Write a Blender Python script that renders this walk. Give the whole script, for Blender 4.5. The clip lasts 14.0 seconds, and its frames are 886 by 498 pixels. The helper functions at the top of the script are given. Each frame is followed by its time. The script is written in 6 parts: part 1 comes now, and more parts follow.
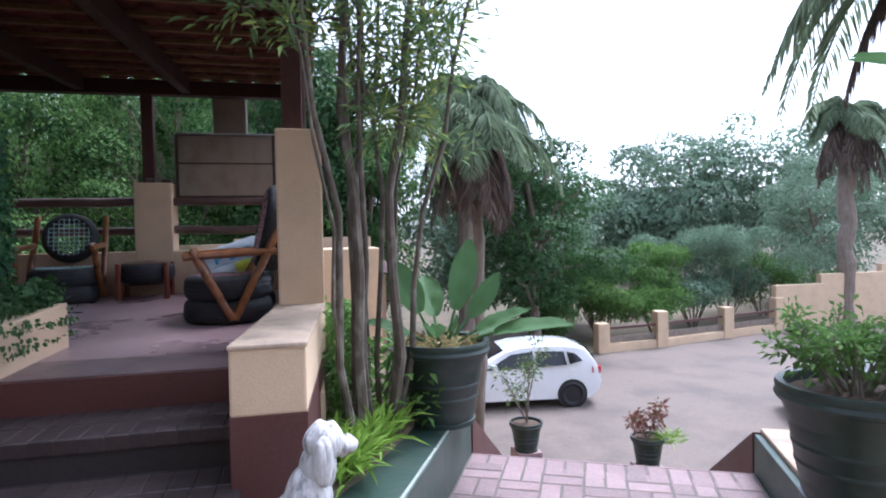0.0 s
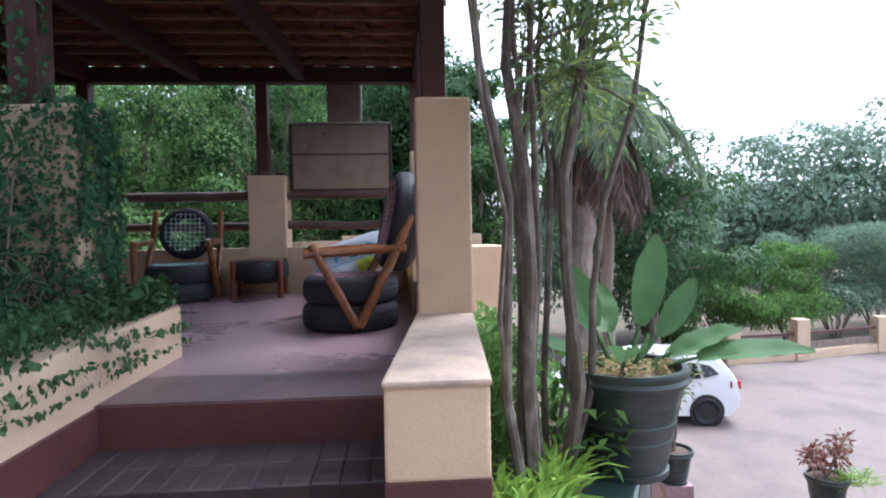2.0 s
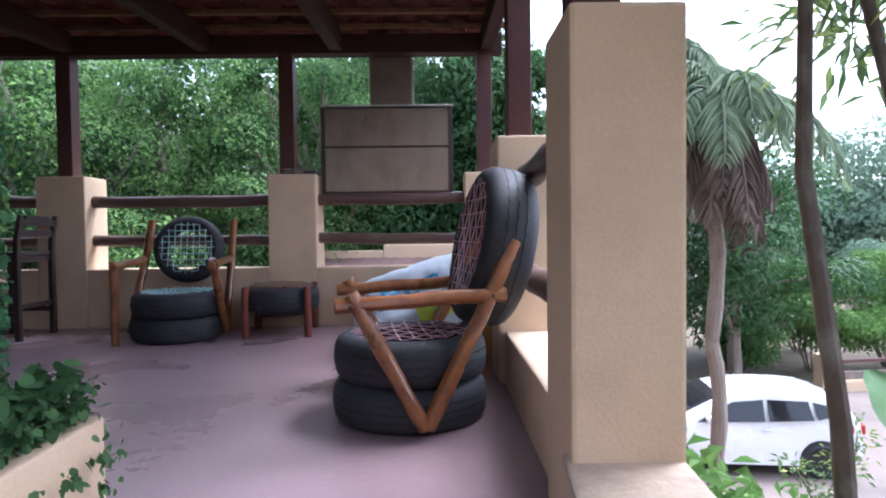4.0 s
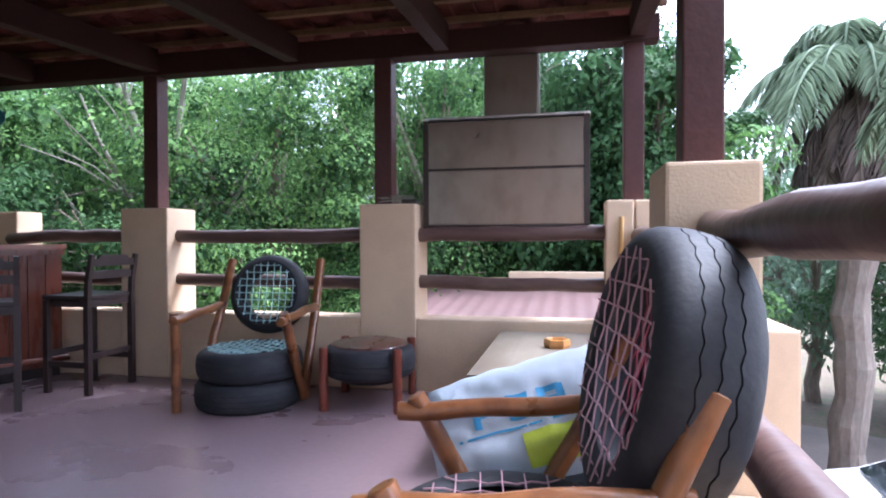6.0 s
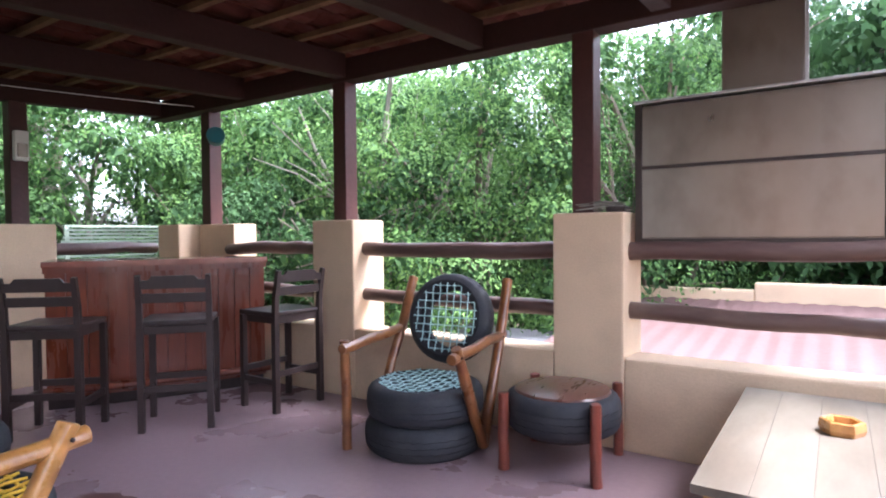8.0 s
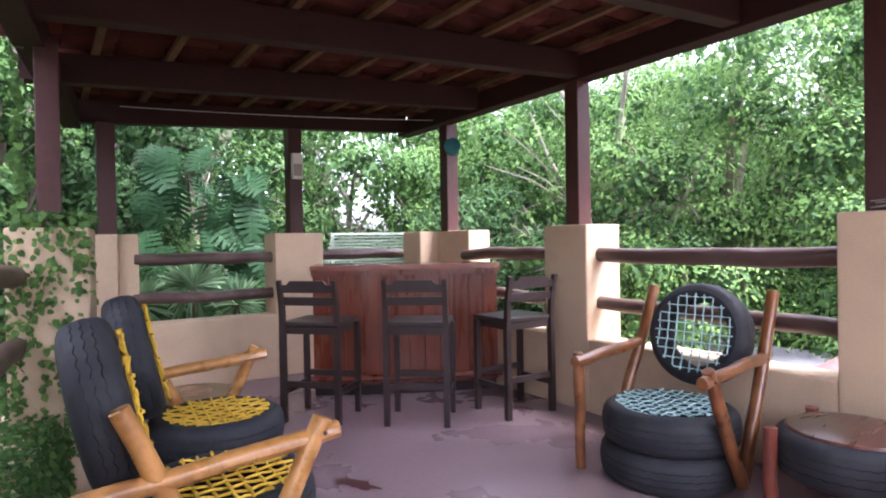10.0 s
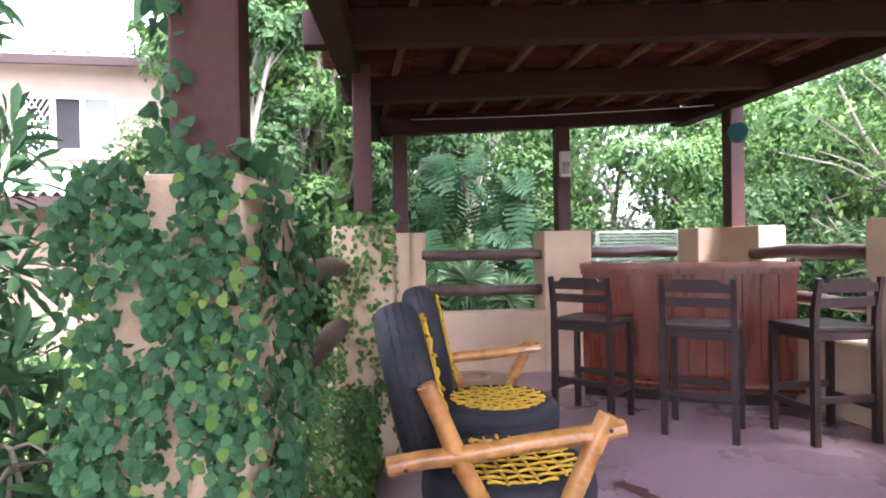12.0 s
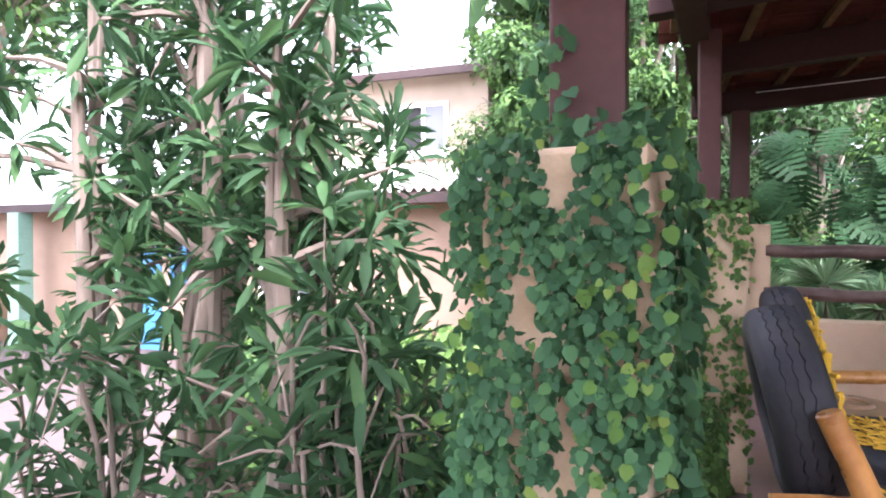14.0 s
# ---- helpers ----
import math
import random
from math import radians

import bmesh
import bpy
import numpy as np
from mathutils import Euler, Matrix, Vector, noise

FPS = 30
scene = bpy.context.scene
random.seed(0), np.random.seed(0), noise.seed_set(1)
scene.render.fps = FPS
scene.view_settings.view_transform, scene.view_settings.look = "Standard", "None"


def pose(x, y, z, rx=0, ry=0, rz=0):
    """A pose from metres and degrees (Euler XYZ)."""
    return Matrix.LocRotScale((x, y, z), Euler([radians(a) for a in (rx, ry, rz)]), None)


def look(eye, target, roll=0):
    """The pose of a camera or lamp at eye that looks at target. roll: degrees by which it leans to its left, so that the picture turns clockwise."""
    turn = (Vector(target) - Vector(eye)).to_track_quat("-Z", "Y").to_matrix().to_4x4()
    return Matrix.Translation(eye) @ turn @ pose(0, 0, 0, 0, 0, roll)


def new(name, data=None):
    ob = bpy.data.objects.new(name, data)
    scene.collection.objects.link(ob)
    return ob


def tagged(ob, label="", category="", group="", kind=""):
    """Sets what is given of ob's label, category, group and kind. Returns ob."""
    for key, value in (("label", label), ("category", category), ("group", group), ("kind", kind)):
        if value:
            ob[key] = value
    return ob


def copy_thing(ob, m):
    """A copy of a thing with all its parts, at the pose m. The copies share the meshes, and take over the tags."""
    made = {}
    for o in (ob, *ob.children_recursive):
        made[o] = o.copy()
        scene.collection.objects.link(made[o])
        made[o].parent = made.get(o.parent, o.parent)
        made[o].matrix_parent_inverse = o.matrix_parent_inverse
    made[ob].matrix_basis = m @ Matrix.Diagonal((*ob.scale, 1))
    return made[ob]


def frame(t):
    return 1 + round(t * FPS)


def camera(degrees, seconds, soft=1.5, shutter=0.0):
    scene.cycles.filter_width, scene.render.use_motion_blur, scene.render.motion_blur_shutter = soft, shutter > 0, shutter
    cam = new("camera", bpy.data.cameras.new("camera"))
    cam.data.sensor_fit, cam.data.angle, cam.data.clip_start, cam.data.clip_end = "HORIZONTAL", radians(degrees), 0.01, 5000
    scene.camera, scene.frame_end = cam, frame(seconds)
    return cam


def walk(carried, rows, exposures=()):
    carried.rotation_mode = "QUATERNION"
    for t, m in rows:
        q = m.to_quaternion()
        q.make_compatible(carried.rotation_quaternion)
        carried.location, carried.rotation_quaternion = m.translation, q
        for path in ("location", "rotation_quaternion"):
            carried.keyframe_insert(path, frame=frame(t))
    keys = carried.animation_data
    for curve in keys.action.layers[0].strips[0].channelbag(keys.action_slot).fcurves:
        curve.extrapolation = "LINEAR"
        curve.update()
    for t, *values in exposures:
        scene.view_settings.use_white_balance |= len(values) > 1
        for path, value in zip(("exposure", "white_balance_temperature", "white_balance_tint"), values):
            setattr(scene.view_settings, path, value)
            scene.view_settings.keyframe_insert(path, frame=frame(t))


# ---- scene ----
cam = camera(74.0, 14.0, soft=2.0)
METRES, EYE, TILT, LEAN, TURN = 5.7, 0.81, 0.0, 0.0, -10.1
PATH = [
    (0, (0.51, 1.01, 0.733), (0.965, 2.957, 0.673), -1.1),
    (0.5, (0.488, 1.076, 0.741), (0.853, 3.042, 0.682), -1.3),
    (1, (0.412, 1.222, 0.735), (0.686, 3.202, 0.68), -1.0),
    (1.5, (0.309, 1.481, 0.732), (0.505, 3.471, 0.674), -1.0),
    (2, (0.232, 1.892, 0.711), (0.376, 3.886, 0.651), -1.0),
    (2.5, (0.169, 2.32, 0.702), (0.244, 4.318, 0.641), -1.7),
    (3, (0.046, 2.79, 0.725), (0.101, 4.789, 0.666), -0.9),
    (3.2, (0.009, 2.964, 0.737), (0.063, 4.962, 0.677), -1.0),
    (5.3, (-0.03, 4.405, 1.056), (-0.22, 6.395, 1.031), 0.1),
    (5.5, (-0.02, 4.49, 1.055), (-0.278, 6.473, 1.053), -0.2),
    (6, (0.025, 4.823, 1.138), (-0.407, 6.775, 1.11), -0.2),
    (6.5, (-0.004, 5.085, 1.247), (-0.552, 7.008, 1.211), -0.2),
    (7, (-0.043, 5.319, 1.266), (-0.741, 7.193, 1.233), -0.2),
    (7.5, (-0.059, 5.519, 1.276), (-0.981, 7.293, 1.24), -0.3),
    (7.7, (-0.07, 5.577, 1.283), (-1.074, 7.307, 1.241), -0.4),
    (9.8, (-0.196, 5.744, 1.306), (-1.811, 6.924, 1.281), -0.9),
    (10, (-0.201, 5.744, 1.302), (-1.862, 6.859, 1.279), -1.0),
    (10.5, (-0.22, 5.741, 1.288), (-1.996, 6.66, 1.273), -0.9),
    (11, (-0.217, 5.737, 1.294), (-2.091, 6.436, 1.281), -0.9),
    (11.5, (-0.221, 5.717, 1.285), (-2.155, 6.229, 1.272), -0.7),
    (12, (-0.255, 5.662, 1.277), (-2.23, 5.978, 1.27), -1.0),
    (12.5, (-0.305, 5.601, 1.28), (-2.301, 5.718, 1.275), -0.7),
    (13, (-0.394, 5.536, 1.27), (-2.393, 5.466, 1.258), -0.2),
    (13.5, (-0.438, 5.504, 1.265), (-2.401, 5.123, 1.246), -0.2),
    (14, (-0.427, 5.465, 1.26), (-2.311, 4.795, 1.24), 0.0),
]
walk(cam, [(t, look(eye, target, roll)) for t, eye, target, roll in PATH],
     exposures=[(0.0, 1.7, 5400, 15), (0.5, 1.55, 5400, 15), (1.0, 1.4, 5400, 15), (2.0, 2.0, 5450, 15), (3.0, 2.3, 5400, 16), (5.5, 2.75, 5300, 17), (6.5, 3.05, 5350, 18), (7.0, 3.28, 5450, 18), (7.5, 3.38, 5550, 18), (10.0, 3.55, 5850, 24), (11.0, 3.8, 5850, 26), (12.5, 3.82, 5950, 27), (13.5, 3.85, 6000, 27), (14.0, 3.68, 6050, 26)])

# ---- world and light ----
world = bpy.data.worlds.new("overcast_sky")
scene.world = world
world.use_nodes = True
wn, wl = world.node_tree.nodes, world.node_tree.links
sky = wn.new("ShaderNodeTexSky")
sky.sky_type, sky.sun_disc = "NISHITA", False
SUN_UP, SUN_TURN = radians(60), radians(62)
sky.sun_elevation, sky.sun_rotation = SUN_UP, SUN_TURN
sky.dust_density, sky.air_density, sky.ozone_density = 3.0, 1.0, 1.0
cloud = wn.new("ShaderNodeHueSaturation")
cloud.inputs["Saturation"].default_value = 0.30
cloud.inputs["Value"].default_value = 1.0
wl.new(sky.outputs[0], cloud.inputs["Color"])
wl.new(cloud.outputs[0], wn["Background"].inputs["Color"])
wn["Background"].inputs["Strength"].default_value = 0.15
sun_data = bpy.data.lights.new("sun", "SUN")
sun_data.energy, sun_data.angle, sun_data.color = 1.2, radians(25), (1.0, 0.97, 0.92)
sun = new("sun", sun_data)
sun.matrix_world = look((0, 0, 30), (-30 * math.sin(SUN_TURN) / math.tan(SUN_UP), -30 * math.cos(SUN_TURN) / math.tan(SUN_UP), 0))


# ---- materials ----
def mat(name, color, rough=0.7, metal=0.0, vary=0.18, grain=40.0, blotch=2.5, bump=0.25, stain=None, stain_amount=0.4, stretch=(1, 1, 1), random_obj=0.0, island=0.0, translucent=0.0, coat=0.0, spec=0.5):
    """A procedural surface: grain and blotches over one colour, an optional second colour in stains, fine relief."""
    m = bpy.data.materials.new(name)
    m.use_nodes = True
    n, l = m.node_tree.nodes, m.node_tree.links
    bsdf = n["Principled BSDF"]
    bsdf.inputs["Roughness"].default_value, bsdf.inputs["Metallic"].default_value = rough, metal
    bsdf.inputs["Coat Weight"].default_value, bsdf.inputs["Specular IOR Level"].default_value = coat, spec
    co = n.new("ShaderNodeTexCoord")
    mp = n.new("ShaderNodeMapping")
    mp.inputs["Scale"].default_value = stretch
    l.new(co.outputs["Object"], mp.inputs["Vector"])
    fine, big = n.new("ShaderNodeTexNoise"), n.new("ShaderNodeTexNoise")
    fine.inputs["Scale"].default_value, fine.inputs["Detail"].default_value = grain, 6
    big.inputs["Scale"].default_value, big.inputs["Detail"].default_value = blotch, 5
    big.inputs["Roughness"].default_value = 0.62
    for t in (fine, big):
        l.new(mp.outputs[0], t.inputs["Vector"])

    def maths(op, a, b):
        k = n.new("ShaderNodeMath")
        k.operation = op
        for i, v in enumerate((a, b)):
            if isinstance(v, (int, float)):
                k.inputs[i].default_value = v
            else:
                l.new(v, k.inputs[i])
        return k.outputs[0]

    s = maths("ADD", maths("MULTIPLY", fine.outputs[0], 0.8), maths("MULTIPLY", big.outputs[0], 1.2))
    s = maths("MULTIPLY", maths("SUBTRACT", s, 1.0), 2.2 * vary)
    if random_obj:
        oi = n.new("ShaderNodeObjectInfo")
        s = maths("ADD", s, maths("MULTIPLY", maths("SUBTRACT", oi.outputs["Random"], 0.5), random_obj))
    if island:
        ge = n.new("ShaderNodeNewGeometry")
        s = maths("ADD", s, maths("MULTIPLY", maths("SUBTRACT", ge.outputs["Random Per Island"], 0.5), island))
    val = maths("ADD", s, 1.0)
    rgb = n.new("ShaderNodeRGB")
    rgb.outputs[0].default_value = (*color, 1)
    out = rgb.outputs[0]
    if stain:
        mixer = n.new("ShaderNodeMix")
        mixer.data_type = "RGBA"
        ramp = n.new("ShaderNodeMapRange")
        ramp.inputs["From Min"].default_value, ramp.inputs["From Max"].default_value = 0.48, 0.68
        ramp.inputs["To Max"].default_value = stain_amount
        if island:
            l.new(ge.outputs["Random Per Island"], ramp.inputs["Value"])
            ramp.inputs["From Min"].default_value, ramp.inputs["From Max"].default_value = 0.55, 1.0
        else:
            sn = n.new("ShaderNodeTexNoise")
            sn.inputs["Scale"].default_value, sn.inputs["Detail"].default_value = blotch * 1.7, 7
            l.new(mp.outputs[0], sn.inputs["Vector"])
            l.new(sn.outputs[0], ramp.inputs["Value"])
        l.new(ramp.outputs[0], mixer.inputs["Factor"])
        l.new(out, mixer.inputs["A"])
        mixer.inputs["B"].default_value = (*stain, 1)
        out = mixer.outputs["Result"]
    vm = n.new("ShaderNodeVectorMath")
    vm.operation = "SCALE"
    l.new(out, vm.inputs[0])
    l.new(val, vm.inputs["Scale"])
    l.new(vm.outputs[0], bsdf.inputs["Base Color"])
    rr = maths("ADD", maths("MULTIPLY", maths("SUBTRACT", big.outputs[0], 0.5), 0.35), rough)
    l.new(rr, bsdf.inputs["Roughness"])
    if bump:
        bp = n.new("ShaderNodeBump")
        bp.inputs["Strength"].default_value, bp.inputs["Distance"].default_value = bump, 0.01
        l.new(maths("ADD", fine.outputs[0], big.outputs[0]), bp.inputs["Height"])
        l.new(bp.outputs[0], bsdf.inputs["Normal"])
    if translucent:
        tr = n.new("ShaderNodeBsdfTranslucent")
        l.new(vm.outputs[0], tr.inputs["Color"])
        ms = n.new("ShaderNodeMixShader")
        ms.inputs[0].default_value = translucent
        l.new(bsdf.outputs[0], ms.inputs[1])
        l.new(tr.outputs[0], ms.inputs[2])
        l.new(ms.outputs[0], n["Material Output"].inputs["Surface"])
    return m


CREAM = mat("cream_plaster", (0.61, 0.45, 0.30), 0.85, vary=0.12, grain=90, blotch=1.6, bump=0.2, stain=(0.40, 0.29, 0.20), stain_amount=0.35)
COPING = mat("worn_cream_coping", (0.44, 0.335, 0.245), 0.8, vary=0.2, grain=60, blotch=4, bump=0.3, stain=(0.22, 0.17, 0.15), stain_amount=0.55)
MAROON = mat("brown_plinth_paint", (0.085, 0.030, 0.026), 0.55, vary=0.25, grain=50, blotch=2, bump=0.2)
FLOOR = mat("polished_red_cement", (0.25, 0.172, 0.184), 0.30, vary=0.16, grain=25, blotch=1.1, bump=0.04)
# Floor cement with the shade near the steps put into its darker colour.
THRESHOLD = mat("shade_dark_worn_cement", (0.135, 0.091, 0.097), 0.38, vary=0.3, grain=30, blotch=3, bump=0.25, stain=(0.06, 0.042, 0.042), stain_amount=0.6)
TREAD = mat("dark_step_brick", (0.044, 0.031, 0.031), 0.5, vary=0.35, grain=35, blotch=6, bump=0.4, random_obj=0.35)
JOINT = mat("dark_joint", (0.035, 0.028, 0.027), 0.9, vary=0.3)
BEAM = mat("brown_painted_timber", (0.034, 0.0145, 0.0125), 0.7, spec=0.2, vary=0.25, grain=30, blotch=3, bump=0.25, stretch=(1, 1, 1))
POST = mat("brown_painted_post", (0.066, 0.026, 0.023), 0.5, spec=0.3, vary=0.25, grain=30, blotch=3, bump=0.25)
PURLIN = mat("raw_timber_batten", (0.15, 0.09, 0.05), 0.8, spec=0.1, vary=0.3, grain=30, blotch=3, stain=(0.09, 0.05, 0.03), stain_amount=0.8)
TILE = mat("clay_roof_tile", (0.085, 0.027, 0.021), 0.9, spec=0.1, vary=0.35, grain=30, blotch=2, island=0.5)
LOGRAIL = mat("painted_log_rail", (0.085, 0.046, 0.038), 0.45, vary=0.3, grain=18, blotch=3, bump=0.4, stain=(0.20, 0.14, 0.11), stain_amount=0.5, stretch=(0.4, 1, 1))
RUBBER = mat("tyre_rubber", (0.025, 0.026, 0.031), 0.66, spec=0.3, vary=0.3, grain=60, blotch=5, bump=0.15, stain=(0.05, 0.048, 0.047), stain_amount=0.5)
LOGWOOD = mat("varnished_log", (0.21, 0.080, 0.026), 0.32, vary=0.4, grain=14, blotch=6, bump=0.2, stain=(0.12, 0.035, 0.012), stain_amount=0.8, coat=0.3)
LOGPALE = mat("varnished_pale_log", (0.46, 0.22, 0.062), 0.30, vary=0.35, grain=14, blotch=6, bump=0.2, stain=(0.24, 0.085, 0.02), stain_amount=0.7, coat=0.3)
LOGEND = mat("cut_log_end", (0.40, 0.26, 0.13), 0.8, vary=0.3)
REDLOG = mat("red_stained_log", (0.16, 0.038, 0.022), 0.35, vary=0.4, grain=14, blotch=6, bump=0.2, coat=0.3)
YELLOW = mat("yellow_cord", (0.68, 0.42, 0.03), 0.7, vary=0.2, bump=0.2, grain=200)
TEAL = mat("pale_teal_cord", (0.42, 0.62, 0.62), 0.7, vary=0.2, bump=0.2, grain=200)
PINK = mat("pink_white_cord", (0.46, 0.27, 0.30), 0.7, vary=0.2, bump=0.2, grain=200)
MAGENTA = mat("dark_red_cord", (0.24, 0.035, 0.06), 0.7, vary=0.2, bump=0.2, grain=200)
DARKWOOD = mat("dark_stained_wood", (0.034, 0.022, 0.020), 0.40, spec=0.35, vary=0.3, grain=25, blotch=5, bump=0.15, stretch=(1, 1, 0.3))
BARWOOD = mat("red_varnished_wood", (0.150, 0.036, 0.017), 0.30, vary=0.3, grain=12, blotch=4, bump=0.08, stretch=(3, 3, 0.4), random_obj=0.14, coat=0.25)
BARTOP = mat("red_varnished_top", (0.22, 0.075, 0.05), 0.22, vary=0.3, grain=12, blotch=4, bump=0.08, coat=0.4)
TABLETOP = mat("worn_pale_tabletop", (0.215, 0.18, 0.138), 0.5, vary=0.3, grain=20, blotch=3, bump=0.1, stain=(0.135, 0.10, 0.068), stain_amount=0.75, stretch=(1, 0.25, 1), random_obj=0.12)
PINE = mat("pine_wood", (0.52, 0.30, 0.10), 0.5, vary=0.25, grain=18, blotch=3, stretch=(1, 1, 0.3))
DISC = mat("brown_wood_disc", (0.105, 0.042, 0.028), 0.3, vary=0.35, grain=12, blotch=4, bump=0.1, stretch=(4, 0.6, 1), coat=0.3)
STUMPTOP = mat("tan_wood_disc", (0.33, 0.20, 0.11), 0.5, vary=0.3, grain=16, blotch=5)
STEEL = mat("weathered_galvanised_steel", (0.30, 0.255, 0.215), 0.32, metal=0.75, vary=0.10, grain=9, blotch=1.6, bump=0.08, stain=(0.16, 0.125, 0.10), stain_amount=0.5, stretch=(1.3, 1, 0.9))
STEELEDGE = mat("dark_angle_iron", (0.05, 0.037, 0.032), 0.55, metal=0.5, vary=0.4, grain=30)
STEELTOP = mat("bright_steel_edge", (0.6, 0.6, 0.58), 0.4, metal=0.8, vary=0.2)
BAG = mat("white_woven_plastic", (0.48, 0.55, 0.62), 0.42, vary=0.08, grain=300, blotch=5, bump=0.35)
BAGBLUE = mat("blue_print", (0.06, 0.30, 0.55), 0.45, vary=0.15)
BAGLIME = mat("lime_print", (0.50, 0.60, 0.05), 0.45, vary=0.15)
GREENPAINT = mat("green_floor_paint", (0.030, 0.058, 0.047), 0.42, vary=0.25, grain=40, blotch=2.5, bump=0.2, stain=(0.09, 0.10, 0.085), stain_amount=0.4)
CHALK = mat("worn_pale_edge", (0.30, 0.33, 0.30), 0.8, vary=0.4, grain=60)
POTGREEN = mat("green_plastic_pot", (0.020, 0.036, 0.030), 0.42, vary=0.3, grain=30, blotch=3, bump=0.12, stain=(0.055, 0.065, 0.055), stain_amount=0.5)
SOIL = mat("dry_soil", (0.09, 0.06, 0.042), 0.95, vary=0.5, grain=30, blotch=8, bump=0.8)
PAVER = mat("pink_brick_paver", (0.25, 0.175, 0.175), 0.75, vary=0.3, grain=50, blotch=7, bump=0.4, stain=(0.15, 0.085, 0.08), stain_amount=0.6, random_obj=0.45)
GROUT = mat("paver_joint", (0.14, 0.12, 0.11), 0.95, vary=0.3)
DRIVE = mat("weathered_driveway", (0.165, 0.131, 0.112), 0.9, vary=0.22, grain=14, blotch=0.5, bump=0.3, stain=(0.095, 0.08, 0.072), stain_amount=0.6)
EARTH = mat("leaf_littered_earth", (0.11, 0.08, 0.05), 0.95, vary=0.5, grain=10, blotch=1.2, bump=0.8, stain=(0.05, 0.07, 0.025), stain_amount=0.8)
STATUE = mat("weathered_white_stone", (0.58, 0.57, 0.57), 0.8, vary=0.3, grain=40, blotch=12, bump=0.5, stain=(0.18, 0.18, 0.19), stain_amount=0.8, stretch=(3, 3, 0.7))
BARK = mat("grey_brown_bark", (0.19, 0.15, 0.12), 0.9, vary=0.4, grain=22, blotch=5, bump=0.7, stain=(0.25, 0.22, 0.18), stain_amount=0.5, stretch=(1, 1, 0.35))
BARKMOTTLED = mat("mottled_brown_bark", (0.095, 0.076, 0.058), 0.9, vary=0.45, grain=30, blotch=9, bump=0.8, stain=(0.22, 0.20, 0.165), stain_amount=0.7, stretch=(1, 1, 0.5))
BARKPALE = mat("pale_bark", (0.21, 0.19, 0.155), 0.9, vary=0.35, grain=22, blotch=5, bump=0.6, stretch=(1, 1, 0.35))
DEADFROND = mat("dead_palm_frond", (0.14, 0.105, 0.085), 0.9, vary=0.3, island=0.6)
LEAF = {}
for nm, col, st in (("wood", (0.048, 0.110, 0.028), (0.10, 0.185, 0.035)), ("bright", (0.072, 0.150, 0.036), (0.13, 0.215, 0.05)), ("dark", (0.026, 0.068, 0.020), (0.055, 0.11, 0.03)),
                    # blue: leaf green made paler and bluer, with distance haze painted in
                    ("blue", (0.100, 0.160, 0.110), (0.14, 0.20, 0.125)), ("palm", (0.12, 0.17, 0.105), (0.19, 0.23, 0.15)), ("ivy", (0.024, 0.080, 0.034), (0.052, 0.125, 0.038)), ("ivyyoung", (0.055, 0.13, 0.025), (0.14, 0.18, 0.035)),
                    ("long", (0.020, 0.062, 0.022), (0.048, 0.105, 0.030)), ("grass", (0.14, 0.25, 0.035), (0.22, 0.33, 0.05)), ("banana", (0.046, 0.105, 0.036), (0.070, 0.135, 0.048)),
                    ("shrub", (0.075, 0.135, 0.050), (0.24, 0.26, 0.05)), ("bronze", (0.14, 0.055, 0.045), (0.10, 0.12, 0.05)), ("agave", (0.13, 0.22, 0.12), (0.20, 0.29, 0.16)),
                    ("lobed", (0.010, 0.042, 0.012), (0.022, 0.075, 0.018)), ("litter", (0.20, 0.17, 0.08), (0.10, 0.16, 0.04))):
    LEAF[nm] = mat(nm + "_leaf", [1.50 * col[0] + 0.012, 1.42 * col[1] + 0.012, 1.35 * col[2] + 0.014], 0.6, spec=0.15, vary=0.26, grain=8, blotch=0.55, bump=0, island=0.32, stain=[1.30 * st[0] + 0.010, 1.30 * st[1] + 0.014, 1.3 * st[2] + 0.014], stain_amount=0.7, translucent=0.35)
CARPAINT = mat("white_car_paint", (0.78, 0.79, 0.80), 0.25, vary=0.03, bump=0, coat=0.8)
DARKPAINT = mat("dark_car_paint", (0.03, 0.032, 0.036), 0.3, vary=0.05, bump=0, coat=0.8)
CARGLASS = mat("tinted_glass", (0.012, 0.014, 0.017), 0.06, vary=0.02, bump=0)
BLACKTRIM = mat("black_trim", (0.015, 0.015, 0.016), 0.5, vary=0.1)
REDLENS = mat("red_lens", (0.45, 0.012, 0.015), 0.15, vary=0.05, bump=0)
WHITEBOX = mat("white_plastic", (0.68, 0.67, 0.64), 0.5, vary=0.08)
LAMPTEAL = mat("teal_lamp_body", (0.02, 0.085, 0.09), 0.35, vary=0.15)
HOUSEWALL = mat("pinkish_plaster", (0.36, 0.245, 0.175), 0.85, vary=0.15, grain=60, blotch=1, stain=(0.25, 0.165, 0.115), stain_amount=0.5)
UPPERWALL = mat("pale_cream_plaster", (0.38, 0.305, 0.235), 0.85, vary=0.12, grain=60, blotch=1, stain=(0.31, 0.24, 0.18), stain_amount=0.4)
SHEET = mat("white_corrugated_sheet", (0.52, 0.50, 0.47), 0.5, vary=0.12, grain=10, blotch=1.2, stain=(0.45, 0.42, 0.38), stain_amount=0.5)
FASCIA = mat("brown_fascia", (0.032, 0.015, 0.013), 0.6, vary=0.2)
WHITEPAINT = mat("white_paint", (0.75, 0.75, 0.73), 0.5, vary=0.08)
